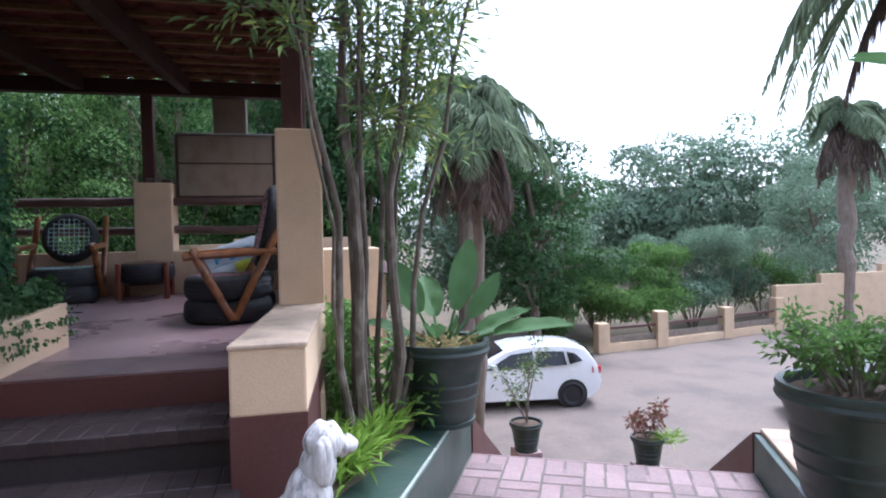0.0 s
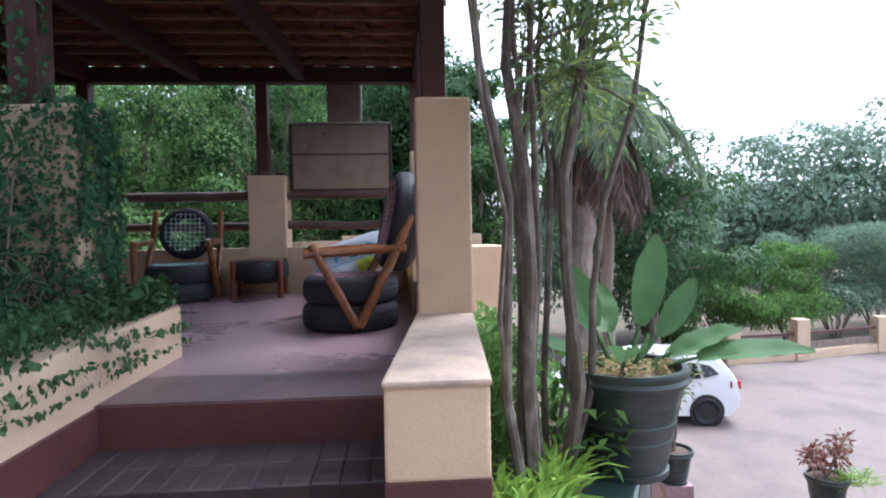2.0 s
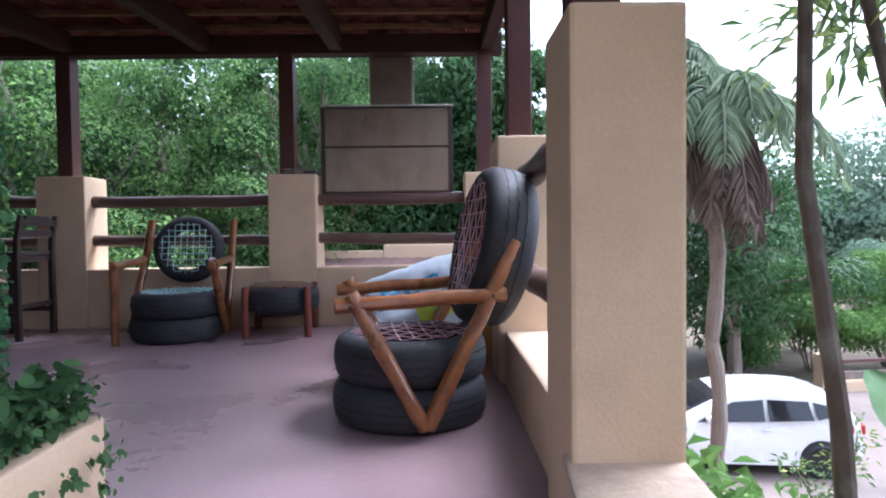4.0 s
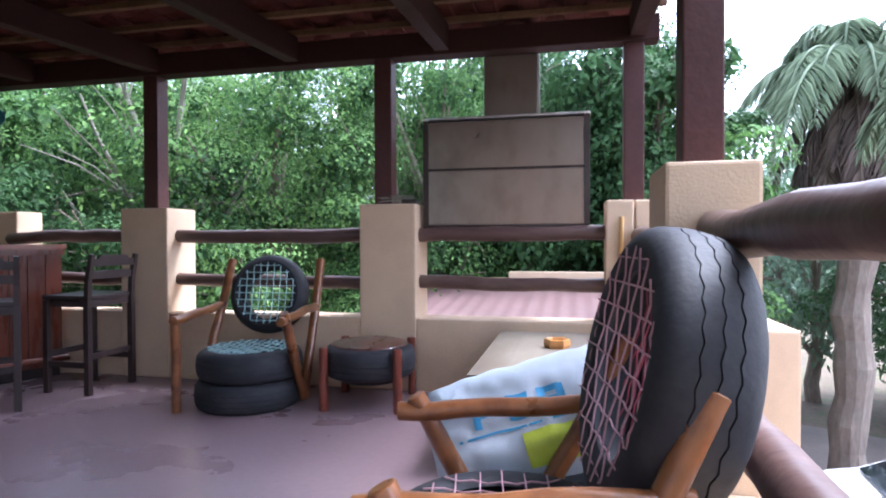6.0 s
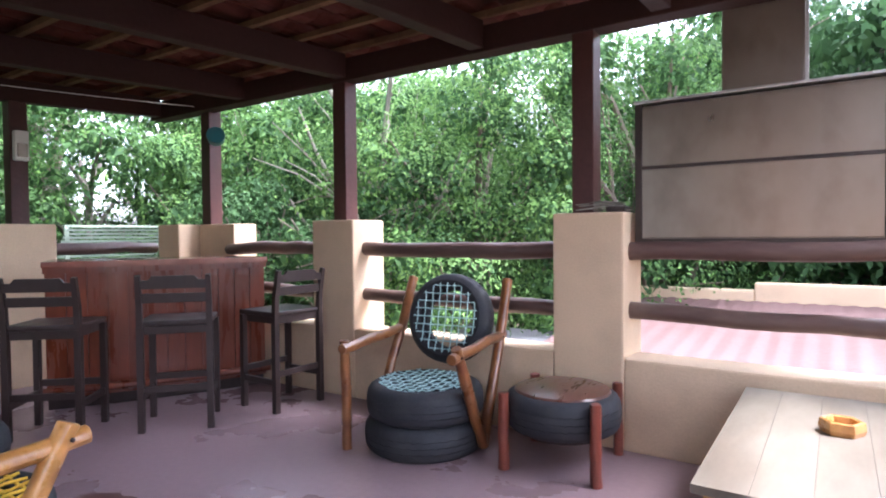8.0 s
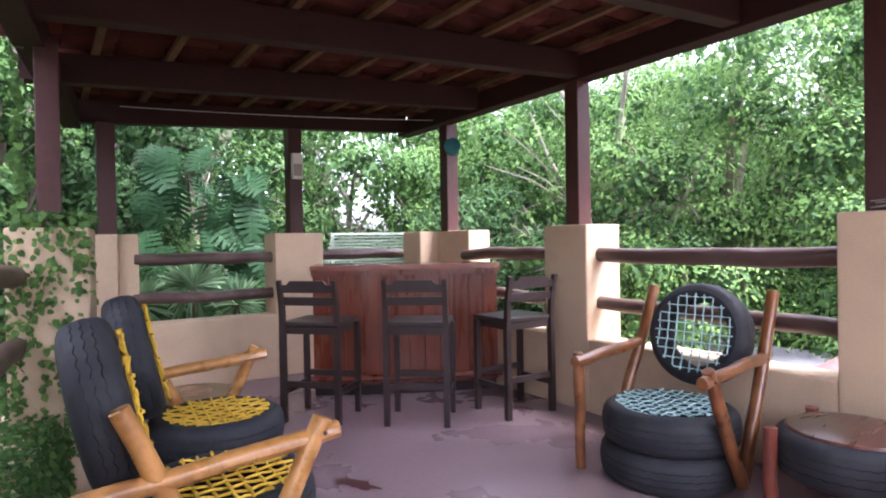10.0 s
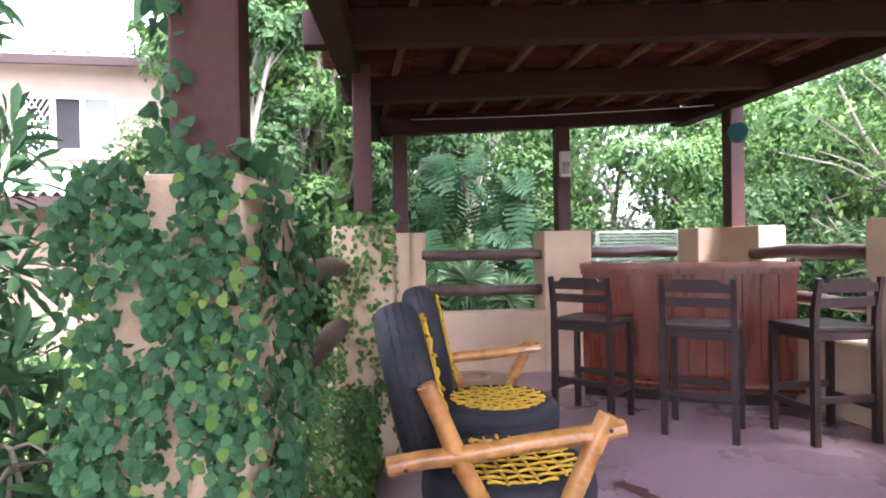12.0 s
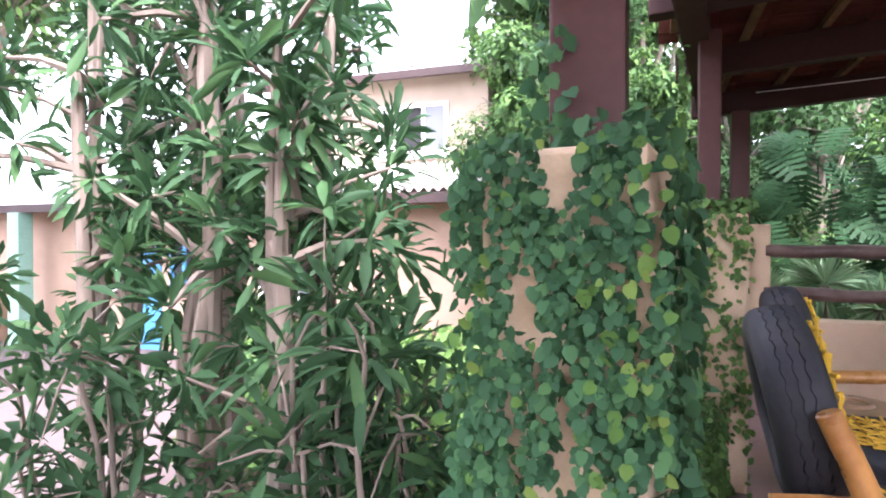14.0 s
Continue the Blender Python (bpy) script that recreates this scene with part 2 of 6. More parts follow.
MINT = mat("mint_green_paint", (0.22, 0.40, 0.31), 0.6, vary=0.15)
BLUEPAINT = mat("blue_paint", (0.05, 0.22, 0.42), 0.5, vary=0.15)
# Near-black colour that stands for the shade in rooms behind windows.
UNLIT_ROOM = mat("unlit_room_colour", (0.012, 0.012, 0.014), 0.8, vary=0.2)
REDROOF = mat("red_painted_roof", (0.115, 0.062, 0.056), 0.7, vary=0.25, grain=20, blotch=1.2, stain=(0.085, 0.045, 0.04), stain_amount=0.5)
SLAT = mat("grey_green_slat", (0.20, 0.25, 0.19), 0.7, vary=0.25)
BINPLASTIC = mat("turquoise_plastic", (0.08, 0.32, 0.33), 0.4, vary=0.1)


# ---- mesh helpers ----
def part(name, bm, material, parent=None, label="", smooth=False):
    """Links a bmesh as one mesh object under a thing or a part."""
    me = bpy.data.meshes.new(name)
    bmesh.ops.recalc_face_normals(bm, faces=bm.faces)
    bm.to_mesh(me)
    bm.free()
    me.materials.append(material)
    if smooth:
        me.shade_smooth()
        me.set_sharp_from_angle(angle=radians(38))
    ob = new(name, me)
    ob.parent = parent
    if label:
        ob["label"] = label
    return ob


def piece(name, me, parent, m):
    """One more object on a shared mesh."""
    ob = new(name, me)
    ob.parent = parent
    ob.matrix_basis = m
    return ob


def thing(name, m, label, category, group="", kind=""):
    ob = new(name)
    ob.empty_display_size = 0.1
    ob.matrix_basis = m
    return tagged(ob, label, category, group, kind)


def box(bm, lo, hi, bevel=0.0, m=None):
    made = bmesh.ops.create_cube(bm, size=1.0, matrix=Matrix.LocRotScale([(a + b) / 2 for a, b in zip(lo, hi)], None, [b - a for a, b in zip(lo, hi)]))
    vs = made["verts"]
    if bevel:
        es = list({e for v in vs for e in v.link_edges})
        r = bmesh.ops.bevel(bm, geom=es, offset=bevel, segments=2, affect="EDGES", profile=0.6)
        vs = list({v for f in r["faces"] for v in f.verts} | {v for v in vs if v.is_valid})
    if m is not None:
        bmesh.ops.transform(bm, matrix=m, verts=[v for v in vs if v.is_valid])
    return bm


def boxed(lo, hi, bevel=0.0, m=None):
    return box(bmesh.new(), lo, hi, bevel, m)


def prism(bm, base, z0, z1):
    """A prism over a polygon of (x, y); z1 may be a list with one height a corner."""
    tops = z1 if isinstance(z1, (list, tuple)) else [z1] * len(base)
    lows = z0 if isinstance(z0, (list, tuple)) else [z0] * len(base)
    a = [bm.verts.new((x, y, z)) for (x, y), z in zip(base, lows)]
    b = [bm.verts.new((x, y, z)) for (x, y), z in zip(base, tops)]
    k = len(base)
    bm.faces.new(a[::-1]), bm.faces.new(b)
    for i in range(k):
        bm.faces.new((a[i], a[(i + 1) % k], b[(i + 1) % k], b[i]))
    return bm


def softened(bm, width, segments=2):
    bmesh.ops.bevel(bm, geom=bm.edges[:], offset=width, segments=segments, affect="EDGES", profile=0.6)
    return bm


def tube(bm, points, radii, sides=10, wobble=0.0, cap=True):
    """A round bar along points; radii one number or one a point."""
    pts = [Vector(p) for p in points]
    rs = radii if isinstance(radii, (list, tuple)) else [radii] * len(pts)
    rings, side = [], None
    for i, p in enumerate(pts):
        d = (pts[min(i + 1, len(pts) - 1)] - pts[max(i - 1, 0)]).normalized()
        if side is None:
            side = d.orthogonal().normalized()
        side = (side - d * side.dot(d)).normalized()
        up = d.cross(side)
        ring = []
        for k in range(sides):
            a = 2 * math.pi * k / sides
            r = rs[i] * (1 + (wobble * noise.noise(p * 6 + Vector((k * 0.9, 0, 0))) if wobble else 0))
            ring.append(bm.verts.new(p + side * math.cos(a) * r + up * math.sin(a) * r))
        rings.append(ring)
    for a, b in zip(rings, rings[1:]):
        for k in range(sides):
            bm.faces.new((a[k], a[(k + 1) % sides], b[(k + 1) % sides], b[k]))
    if cap and sides > 2:
        bm.faces.new(rings[0][::-1]), bm.faces.new(rings[-1])
    return bm


def log_points(a, b, bow=0.02, steps=6, seed=0):
    a, b = Vector(a), Vector(b)
    return [a.lerp(b, i / steps) + Vector((noise.noise((seed, i * 0.55, 0)), noise.noise((seed, i * 0.55, 7)), noise.noise((seed, i * 0.55, 13)))) * bow for i in range(steps + 1)]


def log(bm, a, b, r, bow=0.012, seed=0.0, sides=12):
    steps = 7
    pts = log_points(a, b, bow, steps, seed)
    rs = [r * (1 + 0.10 * noise.noise((seed + 3, i * 0.7, 3))) for i in range(steps + 1)]
    d = (Vector(b) - Vector(a)).normalized() * r * 0.12
    tube(bm, [pts[0] - d, *pts, pts[-1] + d], [r * 0.86, *rs, r * 0.86], sides, 0.12)
    return bm


def lathe(bm, profile, steps=40, m=None, zig=None):
    """Turns (radius, z) pairs round z, closed if the last pair is the first."""
    closed = profile[0] == profile[-1]
    prof = profile[:-1] if closed else profile
    rings = []
    for k in range(steps):
        a = 2 * math.pi * k / steps
        ring = []
        for i, (r, z) in enumerate(prof):
            dz = zig[i] * (1 if k % 2 else -1) if zig and zig[i] else 0
            v = Vector((r * math.cos(a), r * math.sin(a), z + dz))
            ring.append(bm.verts.new(m @ v if m is not None else v))
        rings.append(ring)
    n_p = len(prof)
    for k in range(steps):
        a, b = rings[k], rings[(k + 1) % steps]
        for i in range(n_p if closed else n_p - 1):
            j = (i + 1) % n_p
            bm.faces.new((a[i], b[i], b[j], a[j]))
    if not closed:
        for ends in (0, n_p - 1):
            if prof[ends][0] > 1e-4:
                bm.faces.new([r[ends] for r in rings])
    return bm


def raw_mesh(name, verts, faces, material, parent=None, label="", smooth=False):
    """A mesh from arrays: verts (n, 3) and faces of one size (m, k)."""
    me = bpy.data.meshes.new(name)
    verts, faces = np.asarray(verts, np.float32), np.asarray(faces, np.int32)
    m_f, k = faces.shape
    me.vertices.add(len(verts)), me.loops.add(m_f * k), me.polygons.add(m_f)
    me.vertices.foreach_set("co", verts.ravel())
    me.loops.foreach_set("vertex_index", faces.ravel())
    me.polygons.foreach_set("loop_start", np.arange(0, m_f * k, k, dtype=np.int32))
    me.update(calc_edges=True)
    me.materials.append(material)
    if smooth:
        me.shade_smooth()
    ob = new(name, me)
    ob.parent = parent
    if label:
        ob["label"] = label
    return ob


RNG = np.random.default_rng(7)


def unit(v):
    return v / np.maximum(np.linalg.norm(v, axis=-1, keepdims=True), 1e-9)


def leaf_arrays(p, d, length, width, droop=0.25, fold=0.25, long=False, face=None, heart=False):
    """Leaves at p that point along d, folded along the midrib and drooping at the tip."""
    k = len(p)
    d = unit(d)
    ref = unit(RNG.normal(size=(k, 3)) * 0.6 + np.array([0, 0, 1.0])) if face is None else unit(face)
    s = unit(np.cross(d, ref))
    u = np.cross(s, d)
    length, width = np.broadcast_to(length, k)[:, None], np.broadcast_to(width, k)[:, None]
    down = np.array([0, 0, -1.0])
    if long:
        cols = []
        for f, w in ((0, 0.12), (0.3, 0.85), (0.65, 1.0), (1, 0.03)):
            mid = p + d * length * f + down * length * droop * f * f
            cols += [mid - s * width * w / 2 + u * width * fold * w, mid, mid + s * width * w / 2 + u * width * fold * w]
        v = np.stack(cols, 1)
        quads = [(3 * i + a, 3 * i + a + 1, 3 * i + a + 4, 3 * i + a + 3) for i in range(3) for a in (0, 1)]
        f = (np.arange(k)[:, None, None] * 12 + np.array(quads)[None]).reshape(-1, 4)
        return v.reshape(-1, 3), f
    if heart:
        cols = []
        for f, w in ((0.03, 0), (-0.02, -0.28), (0.28, -0.50), (0.68, -0.36), (1, 0), (0.68, 0.36), (0.28, 0.50), (-0.02, 0.28)):
            cols.append(p + d * length * f + s * width * w + u * width * fold * abs(w) * 2 + down * length * droop * f * f)
        v = np.stack(cols, 1).reshape(-1, 3)
        f = (np.arange(k)[:, None, None] * 8 + np.array([(0, 1, 2, 3), (0, 3, 4, 5), (0, 5, 6, 7)])[None]).reshape(-1, 4)
        return v, f
    tip = p + d * length + down * length * droop
    mid = p + d * length * 0.45
    v = np.stack([p, mid - s * width / 2 + u * width * fold, tip, mid + s * width / 2 + u * width * fold], 1).reshape(-1, 3)
    f = (np.arange(k)[:, None, None] * 4 + np.array([[0, 1, 2], [0, 2, 3]])[None]).reshape(-1, 3)
    return v, f


def leaves(name, p, d, length, width, material, parent=None, label="", **how):
    v, f = leaf_arrays(p, d, length, width, **how)
    return raw_mesh(name, v, f, material, parent, label)


def crown_points(blobs, count, shell=0.55):
    """Places and outward ways of leaves over a heap of uneven clumps (x, y, z, radius)."""
    blobs = np.asarray(blobs, float)
    share = blobs[:, 3] ** 2
    pick = RNG.choice(len(blobs), count, p=share / share.sum())
    way = unit(RNG.normal(size=(count, 3)) + np.array([0, 0, 0.45]))
    rad = blobs[pick, 3] * (shell + (1 - shell) * RNG.random(count) ** 0.7) * (1 + 0.22 * np.sin(way[:, 0] * 5 + pick) * np.cos(way[:, 2] * 4 + pick * 2))
    return blobs[pick, :3] + way * rad[:, None] * np.array([1.12, 1.12, 0.66]), way


def spread(count, lo, hi):
    return RNG.random((count, 3)) * (np.array(hi, float) - np.array(lo, float)) + np.array(lo, float)


# ---- the deck and its walls ----
BACK, LEFT, RIGHT = 9.10, -5.93, 0.35
SKEW = (5.46 - 6.05) / (-1.45 + 5.93)


def front_y(x):
    """The inner face of the front wall, which runs askew."""
    return 6.05 + SKEW * (x + 5.93)


def setting(name, label, category):
    return thing(name, Matrix(), label, category, kind="structure")


floor = setting("floor", "dark red polished cement deck floor, worn", "floor")
bm = prism(bmesh.new(), [(0.33, 4.45), (0.36, 5.2), (0.36, 9.2), (-6.0, 9.2), (-6.0, 6.0), (-1.7, 5.3), (-1.3, 5.2), (-1.2, 4.45)], -0.20, 0.0)
part("slab", bm, FLOOR, floor)
# Thin strip laid on the floor; its dark colour stands for shade there.
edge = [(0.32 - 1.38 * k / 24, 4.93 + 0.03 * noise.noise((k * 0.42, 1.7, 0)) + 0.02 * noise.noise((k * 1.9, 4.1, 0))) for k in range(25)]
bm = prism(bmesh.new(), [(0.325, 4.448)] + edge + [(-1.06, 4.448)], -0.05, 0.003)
part("threshold_slab", bm, THRESHOLD, floor, "worn cement strip at the head of the steps, coloured darker for shade")
bm = prism(bmesh.new(), [(0.6, 4.5), (0.6, 9.4), (-6.25, 9.4), (-6.25, 5.7), (-1.9, 5.1), (-1.25, 5.1), (-1.25, 4.5)], -3.4, -0.2)
part("substructure", bm, CREAM, floor)


def pier_block(bm, x0, y0, x1, y1, top, bottom=0.0):
    box(bm, (x0, y0, bottom), (x1, y1, top), 0.014)


def log_rail(a, b, r, seed, owner):
    return part("log_rail", log(bmesh.new(), a, b, r, 0.022, seed, 14), LOGRAIL, owner, "brown painted log rail", True)


H_PIER, SILL = 1.42, 0.55
wall_back = setting("wall_back", "cream plastered parapet with square piers and log rails", "wall")
for x0, x1 in ((-1.58, -1.135), (-3.72, -3.27)):
    bm = bmesh.new()
    pier_block(bm, x0, BACK, x1, BACK + 0.38, H_PIER)
    part("pier", bm, CREAM, wall_back)
for x0, x1 in ((-5.6, -3.72), (-3.27, -1.58), (-1.135, 0.25)):
    part("low_wall", boxed((x0, BACK + 0.004, 0), (x1, BACK + 0.27, SILL), 0.012), CREAM, wall_back)
bm = bmesh.new()
pier_block(bm, 0.25, BACK, 0.44, BACK + 0.3, H_PIER)
part("pier", bm, CREAM, wall_back)
bm = bmesh.new()
pier_block(bm, -5.51, BACK + 0.15, -4.96, BACK + 0.42, H_PIER)
part("pier", bm, CREAM, wall_back)
SPANS = ((-5.02, -3.68), (-3.31, -1.54), (-1.17, 0.29))
for i, (x0, x1) in enumerate(SPANS):
    log_rail((x0, BACK + 0.15, 1.18), (x1, BACK + 0.15, 1.19), 0.056, i + 1.3, wall_back)
    log_rail((x0, BACK + 0.15, 0.82), (x1, BACK + 0.15, 0.81), 0.052, i + 5.7, wall_back)

wall_left = setting("wall_left", "cream plastered parapet with square piers and log rails", "wall")
for y0, y1, dx in ((7.6, 8.10, 0), (6.05, 6.24, 0), (6.245, 6.41, -0.10), (9.03, 9.31, 0.40)):
    bm = bmesh.new()
    pier_block(bm, LEFT - 0.36 + dx, y0, LEFT + dx, y1, H_PIER)
    part("pier", bm, CREAM, wall_left)
for y0, y1 in ((6.41, 7.6), (8.1, 9.06)):
    part("low_wall", boxed((LEFT - 0.27, y0, 0), (LEFT - 0.004, y1, 0.62), 0.012), CREAM, wall_left)
    log_rail((LEFT - 0.13, y0 - 0.04, 1.195), (LEFT - 0.13, y1 + 0.04, 1.19), 0.055, y0, wall_left)
    log_rail((LEFT - 0.13, y0 - 0.04, 0.84), (LEFT - 0.13, y1 + 0.04, 0.83), 0.055, y1, wall_left)

wall_right = setting("wall_right", "cream plastered parapet with square piers and thick log rails", "wall")
for y0, y1, top in ((6.91, 7.33, 1.40), (5.13, 5.47, 1.45), (9.10, 9.38, 1.42)):
    bm = bmesh.new()
    x0, x1 = (0.45, 0.70) if y0 > 9 else (0.325, 0.63)
    pier_block(bm, x0, y0 + (0.02 if y0 > 9 else 0), x1, y1, top)
    part("pier", bm, CREAM, wall_right)
for y0, y1 in ((5.47, 6.91), (7.33, 9.12)):
    part("low_wall", boxed((0.36, y0, -0.01), (0.61, y1, 0.30), 0.012), CREAM, wall_right)
    log_rail((0.48, y0 - 0.04, 1.17), (0.48, y1 + 0.04, 1.16), 0.066, y0, wall_right)
    log_rail((0.48, y0 - 0.04, 0.62), (0.48, y1 + 0.04, 0.62), 0.068, y1, wall_right)
part("outer_ledge", boxed((0.71, 9.2, -3.3), (1.53, 9.95, 0.52), 0.02), CREAM, wall_right, "cream plastered outer ledge")

# The low wall beside the steps, with its pier on top, runs slightly askew.
wall_entry = setting("wall_entry", "cream plastered low wall with worn coping and brown plinth beside the steps", "wall")
quad = [(0.17, 3.68), (0.50, 3.68), (0.63, 5.21), (0.32, 5.21)]
part("wall_body", softened(prism(bmesh.new(), quad, -0.06, 0.236), 0.012), CREAM, wall_entry)
part("plinth", softened(prism(bmesh.new(), [(x + dx, y) for (x, y), dx in zip(quad, (-0.003, 0.003, 0.003, -0.003))], -0.75, -0.058), 0.006), MAROON, wall_entry, "dark brown painted plinth")
part("coping", softened(prism(bmesh.new(), [(0.164, 3.672), (0.506, 3.672), (0.634, 5.209), (0.316, 5.209)], 0.232, 0.256), 0.01), COPING, wall_entry, "weathered stained coping")

# The low wall on the other side of the steps follows them down.
wall_steps = setting("wall_steps", "cream low wall with brown plinth, overgrown with ivy", "wall")
bm = prism(bmesh.new(), [(-1.07, 5.46), (-1.42, 5.46), (-1.42, 2.4), (-1.07, 2.4)], -0.75, [0.30, 0.30, 0.22, 0.22])
part("wall_body", softened(bm, 0.01), CREAM, wall_steps)
bm = prism(bmesh.new(), [(-1.05, 4.56), (-1.10, 4.56), (-1.10, 2.4), (-1.05, 2.4)], -0.75, [-0.01, -0.01, -0.02, -0.02])
part("plinth", bm, MAROON, wall_steps)

wall_front = setting("wall_front", "cream plastered parapet with piers under ivy", "wall")
fr = pose(-5.93, 6.05, 0, 0, 0, math.degrees(math.atan(SKEW)))
for x0, x1, y0, y1, top in ((4.07, 4.52, -0.30, 0.0, 1.43), (1.85, 2.22, -0.20, 0.16, 1.41)):
    part("pier", boxed((x0, y0, -0.5), (x1, y1, top), 0.014, fr), CREAM, wall_front)
for x0, x1 in ((0.2, 1.85), (2.30, 4.07)):
    part("low_wall", boxed((x0, -0.30, -0.5), (x1, -0.01, 0.40), 0.012, fr), CREAM, wall_front)
    for z in (0.82, 1.17):
        a, b = fr @ Vector((x0 - 0.05, -0.15, z)), fr @ Vector((x1 + 0.05, -0.15, z))
        log_rail(a, b, 0.055, x0 + z, wall_front)

# ---- steps ----
steps_thing = setting("steps", "dark worn brick steps up to the deck", "steps")
STEP_EDGES = ((4.45, 0.0, 0.34), (4.0, -0.185, 0.30), (3.52, -0.37, 0.24))
part("riser", boxed((-1.06, 4.435, -0.20), (0.27, 4.46, -0.004), 0.004), MAROON, steps_thing, "dark red painted riser")
for (y, z, xr), (yb, _, _) in zip(STEP_EDGES[1:], STEP_EDGES):
    part("step_core", boxed((-1.06, y + 0.012, -0.75), (xr - 0.03, yb + 0.02, z - 0.012)), JOINT, steps_thing)

# ---- roof ----


def roof_z(y):
    """The underside of the rafters, which rise to the back."""
    return 2.385 + 0.062 * (y - 6.15)


roof = setting("roof", "dark brown timber roof with battens and clay tiles", "roof")
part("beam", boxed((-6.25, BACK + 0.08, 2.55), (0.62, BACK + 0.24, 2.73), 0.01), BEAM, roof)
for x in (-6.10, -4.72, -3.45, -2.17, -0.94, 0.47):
    # The rafter at -0.94 runs on unseen under the cover added to shade the steps.
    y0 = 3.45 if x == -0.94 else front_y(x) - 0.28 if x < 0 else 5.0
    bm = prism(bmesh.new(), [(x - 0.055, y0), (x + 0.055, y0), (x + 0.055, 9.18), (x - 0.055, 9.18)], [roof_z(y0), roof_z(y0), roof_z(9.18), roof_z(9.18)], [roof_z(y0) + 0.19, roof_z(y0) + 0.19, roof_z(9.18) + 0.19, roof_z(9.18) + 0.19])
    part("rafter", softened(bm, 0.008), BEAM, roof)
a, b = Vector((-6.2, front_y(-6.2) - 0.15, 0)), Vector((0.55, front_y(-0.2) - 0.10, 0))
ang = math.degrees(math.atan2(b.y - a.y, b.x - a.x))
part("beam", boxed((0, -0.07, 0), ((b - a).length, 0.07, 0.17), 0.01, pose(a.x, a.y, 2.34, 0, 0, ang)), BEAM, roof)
# Battens with i below 0 belong to that added, unseen cover.
for i in range(-4, 11):
    y = 5.14 + i * 0.445
    z = roof_z(y) + 0.192
    xa = -6.3
    if y < 6.0:
        xa = max(-6.3, min(-5.93 + (6.05 - 0.25 - y) / -SKEW, 0))
    part("batten", boxed((xa if i >= 0 else -1.0, y - 0.022, z), (0.66 if i >= 0 else 0.22, y + 0.022, z + 0.042), 0.003), PURLIN, roof, "raw timber batten")
# Barrel tiles: overlapping courses, each tile an arched strip, joined as one cover.
verts, faces = [], []
courses = [(4.9 + 0.30 * i, 5.24 + 0.30 * i) for i in range(-5, 16)]
for ci, (y0, y1) in enumerate(courses):
    for k in range(44):
        xc = -6.35 + 0.16 * k
        # These tiles reach out of view, added to shade the steps and floor.
        added_over_steps = -1.05 < xc < 0.25
        if not added_over_steps and (y1 < front_y(xc) - 0.05 or ci < 5):
            continue
        base = len(verts)
        jit = 0.004 * noise.noise((ci * 1.7, k * 2.3, 0))
        for y, lift in ((y0, 0.0), (y1, 0.022)):
            for s in range(7):
                a = math.pi * s / 6
                verts.append((xc - 0.082 * math.cos(a), y, roof_z(y) + 0.237 + jit + 0.022 - lift + (0.048 * math.sin(a) if k % 2 else 0.03 - 0.03 * math.sin(a))))
        for s in range(6):
            faces.append((base + s, base + s + 1, base + 8 + s, base + 7 + s))
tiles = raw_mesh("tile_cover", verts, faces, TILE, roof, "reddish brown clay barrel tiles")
tiles["kind"] = "stuff"
sol = tiles.modifiers.new("thick", "SOLIDIFY")
sol.thickness, sol.offset = 0.012, 1.0

posts = ((-1.42, BACK + 0.17, 1.42, 2.55), (-3.50, BACK + 0.17, 1.42, 2.55), (-5.42, BACK + 0.24, 1.42, 2.56), (0.45, BACK + 0.19, 1.42, 2.56),
         (LEFT - 0.17, 7.86, 1.42, 2.47), (LEFT - 0.10, 6.17, 1.42, 2.36), (0.47, 7.10, 1.40, 2.44), (0.44, 5.36, 1.45, 2.34))
for x, y, z0, z1 in posts:
    part("post", boxed((x - 0.07, y - 0.07, z0 - 0.02), (x + 0.07, y + 0.07, z1 + 0.02), 0.008), POST, roof)
for lx in (4.20, 2.04):
    q = fr @ Vector((lx, -0.17 if lx > 3 else -0.03, 0))
    w = 0.08 if lx > 3 else 0.055
    part("post", boxed((q.x - w, q.y - w, 1.38), (q.x + w, q.y + w, 2.4), 0.008), POST, roof)

# ---- ground ----
LU, LV, LO = Vector((0.891, -0.454, 0)), Vector((0.454, 0.891, 0)), Vector((1.42, 4.27, 0))
LAND = Matrix(((LU.x * 1.3, LV.x * 1.3, 0, 1.693), (LU.y * 1.3, LV.y * 1.3, 0, 5.248), (0, 0, 1.3, -0.22), (0, 0, 0, 1)))


def ease(a, b, v):
    k = np.clip((v - a) / (b - a), 0, 1)
    return k * k * (3 - 2 * k)


def ground_z(x, y):
    v = (x - LO.x) * LV.x + (y - LO.y) * LV.y
    right = ease(0.2, 2.8, v) * ease(-3.0, -1.0, x - 0.9 + 2.0)
    back = ease(8.6, 10.5, y) * ease(-14.0, -9.0, x)
    drop = np.maximum(right, back)
    high = 0.35 * ease(-6.5, -9.0, x) * ease(4.0, 6.5, y)
    return -0.60 - 0.45 * ease(-1.6, -0.2, v) * ease(0.4, 1.0, x) * (1 - drop) - 2.65 * drop + high * (1 - drop)


gx = np.concatenate([np.linspace(-400, -30, 10), np.linspace(-28, 28, 113), np.linspace(30, 400, 10)])
gy = np.concatenate([np.linspace(-400, -30, 10), np.linspace(-28, 32, 121), np.linspace(34, 400, 10)])
GX, GY = np.meshgrid(gx, gy)
GZ = ground_z(GX, GY)
nx = len(gx)
idx = np.arange(len(gx) * len(gy)).reshape(len(gy), nx)
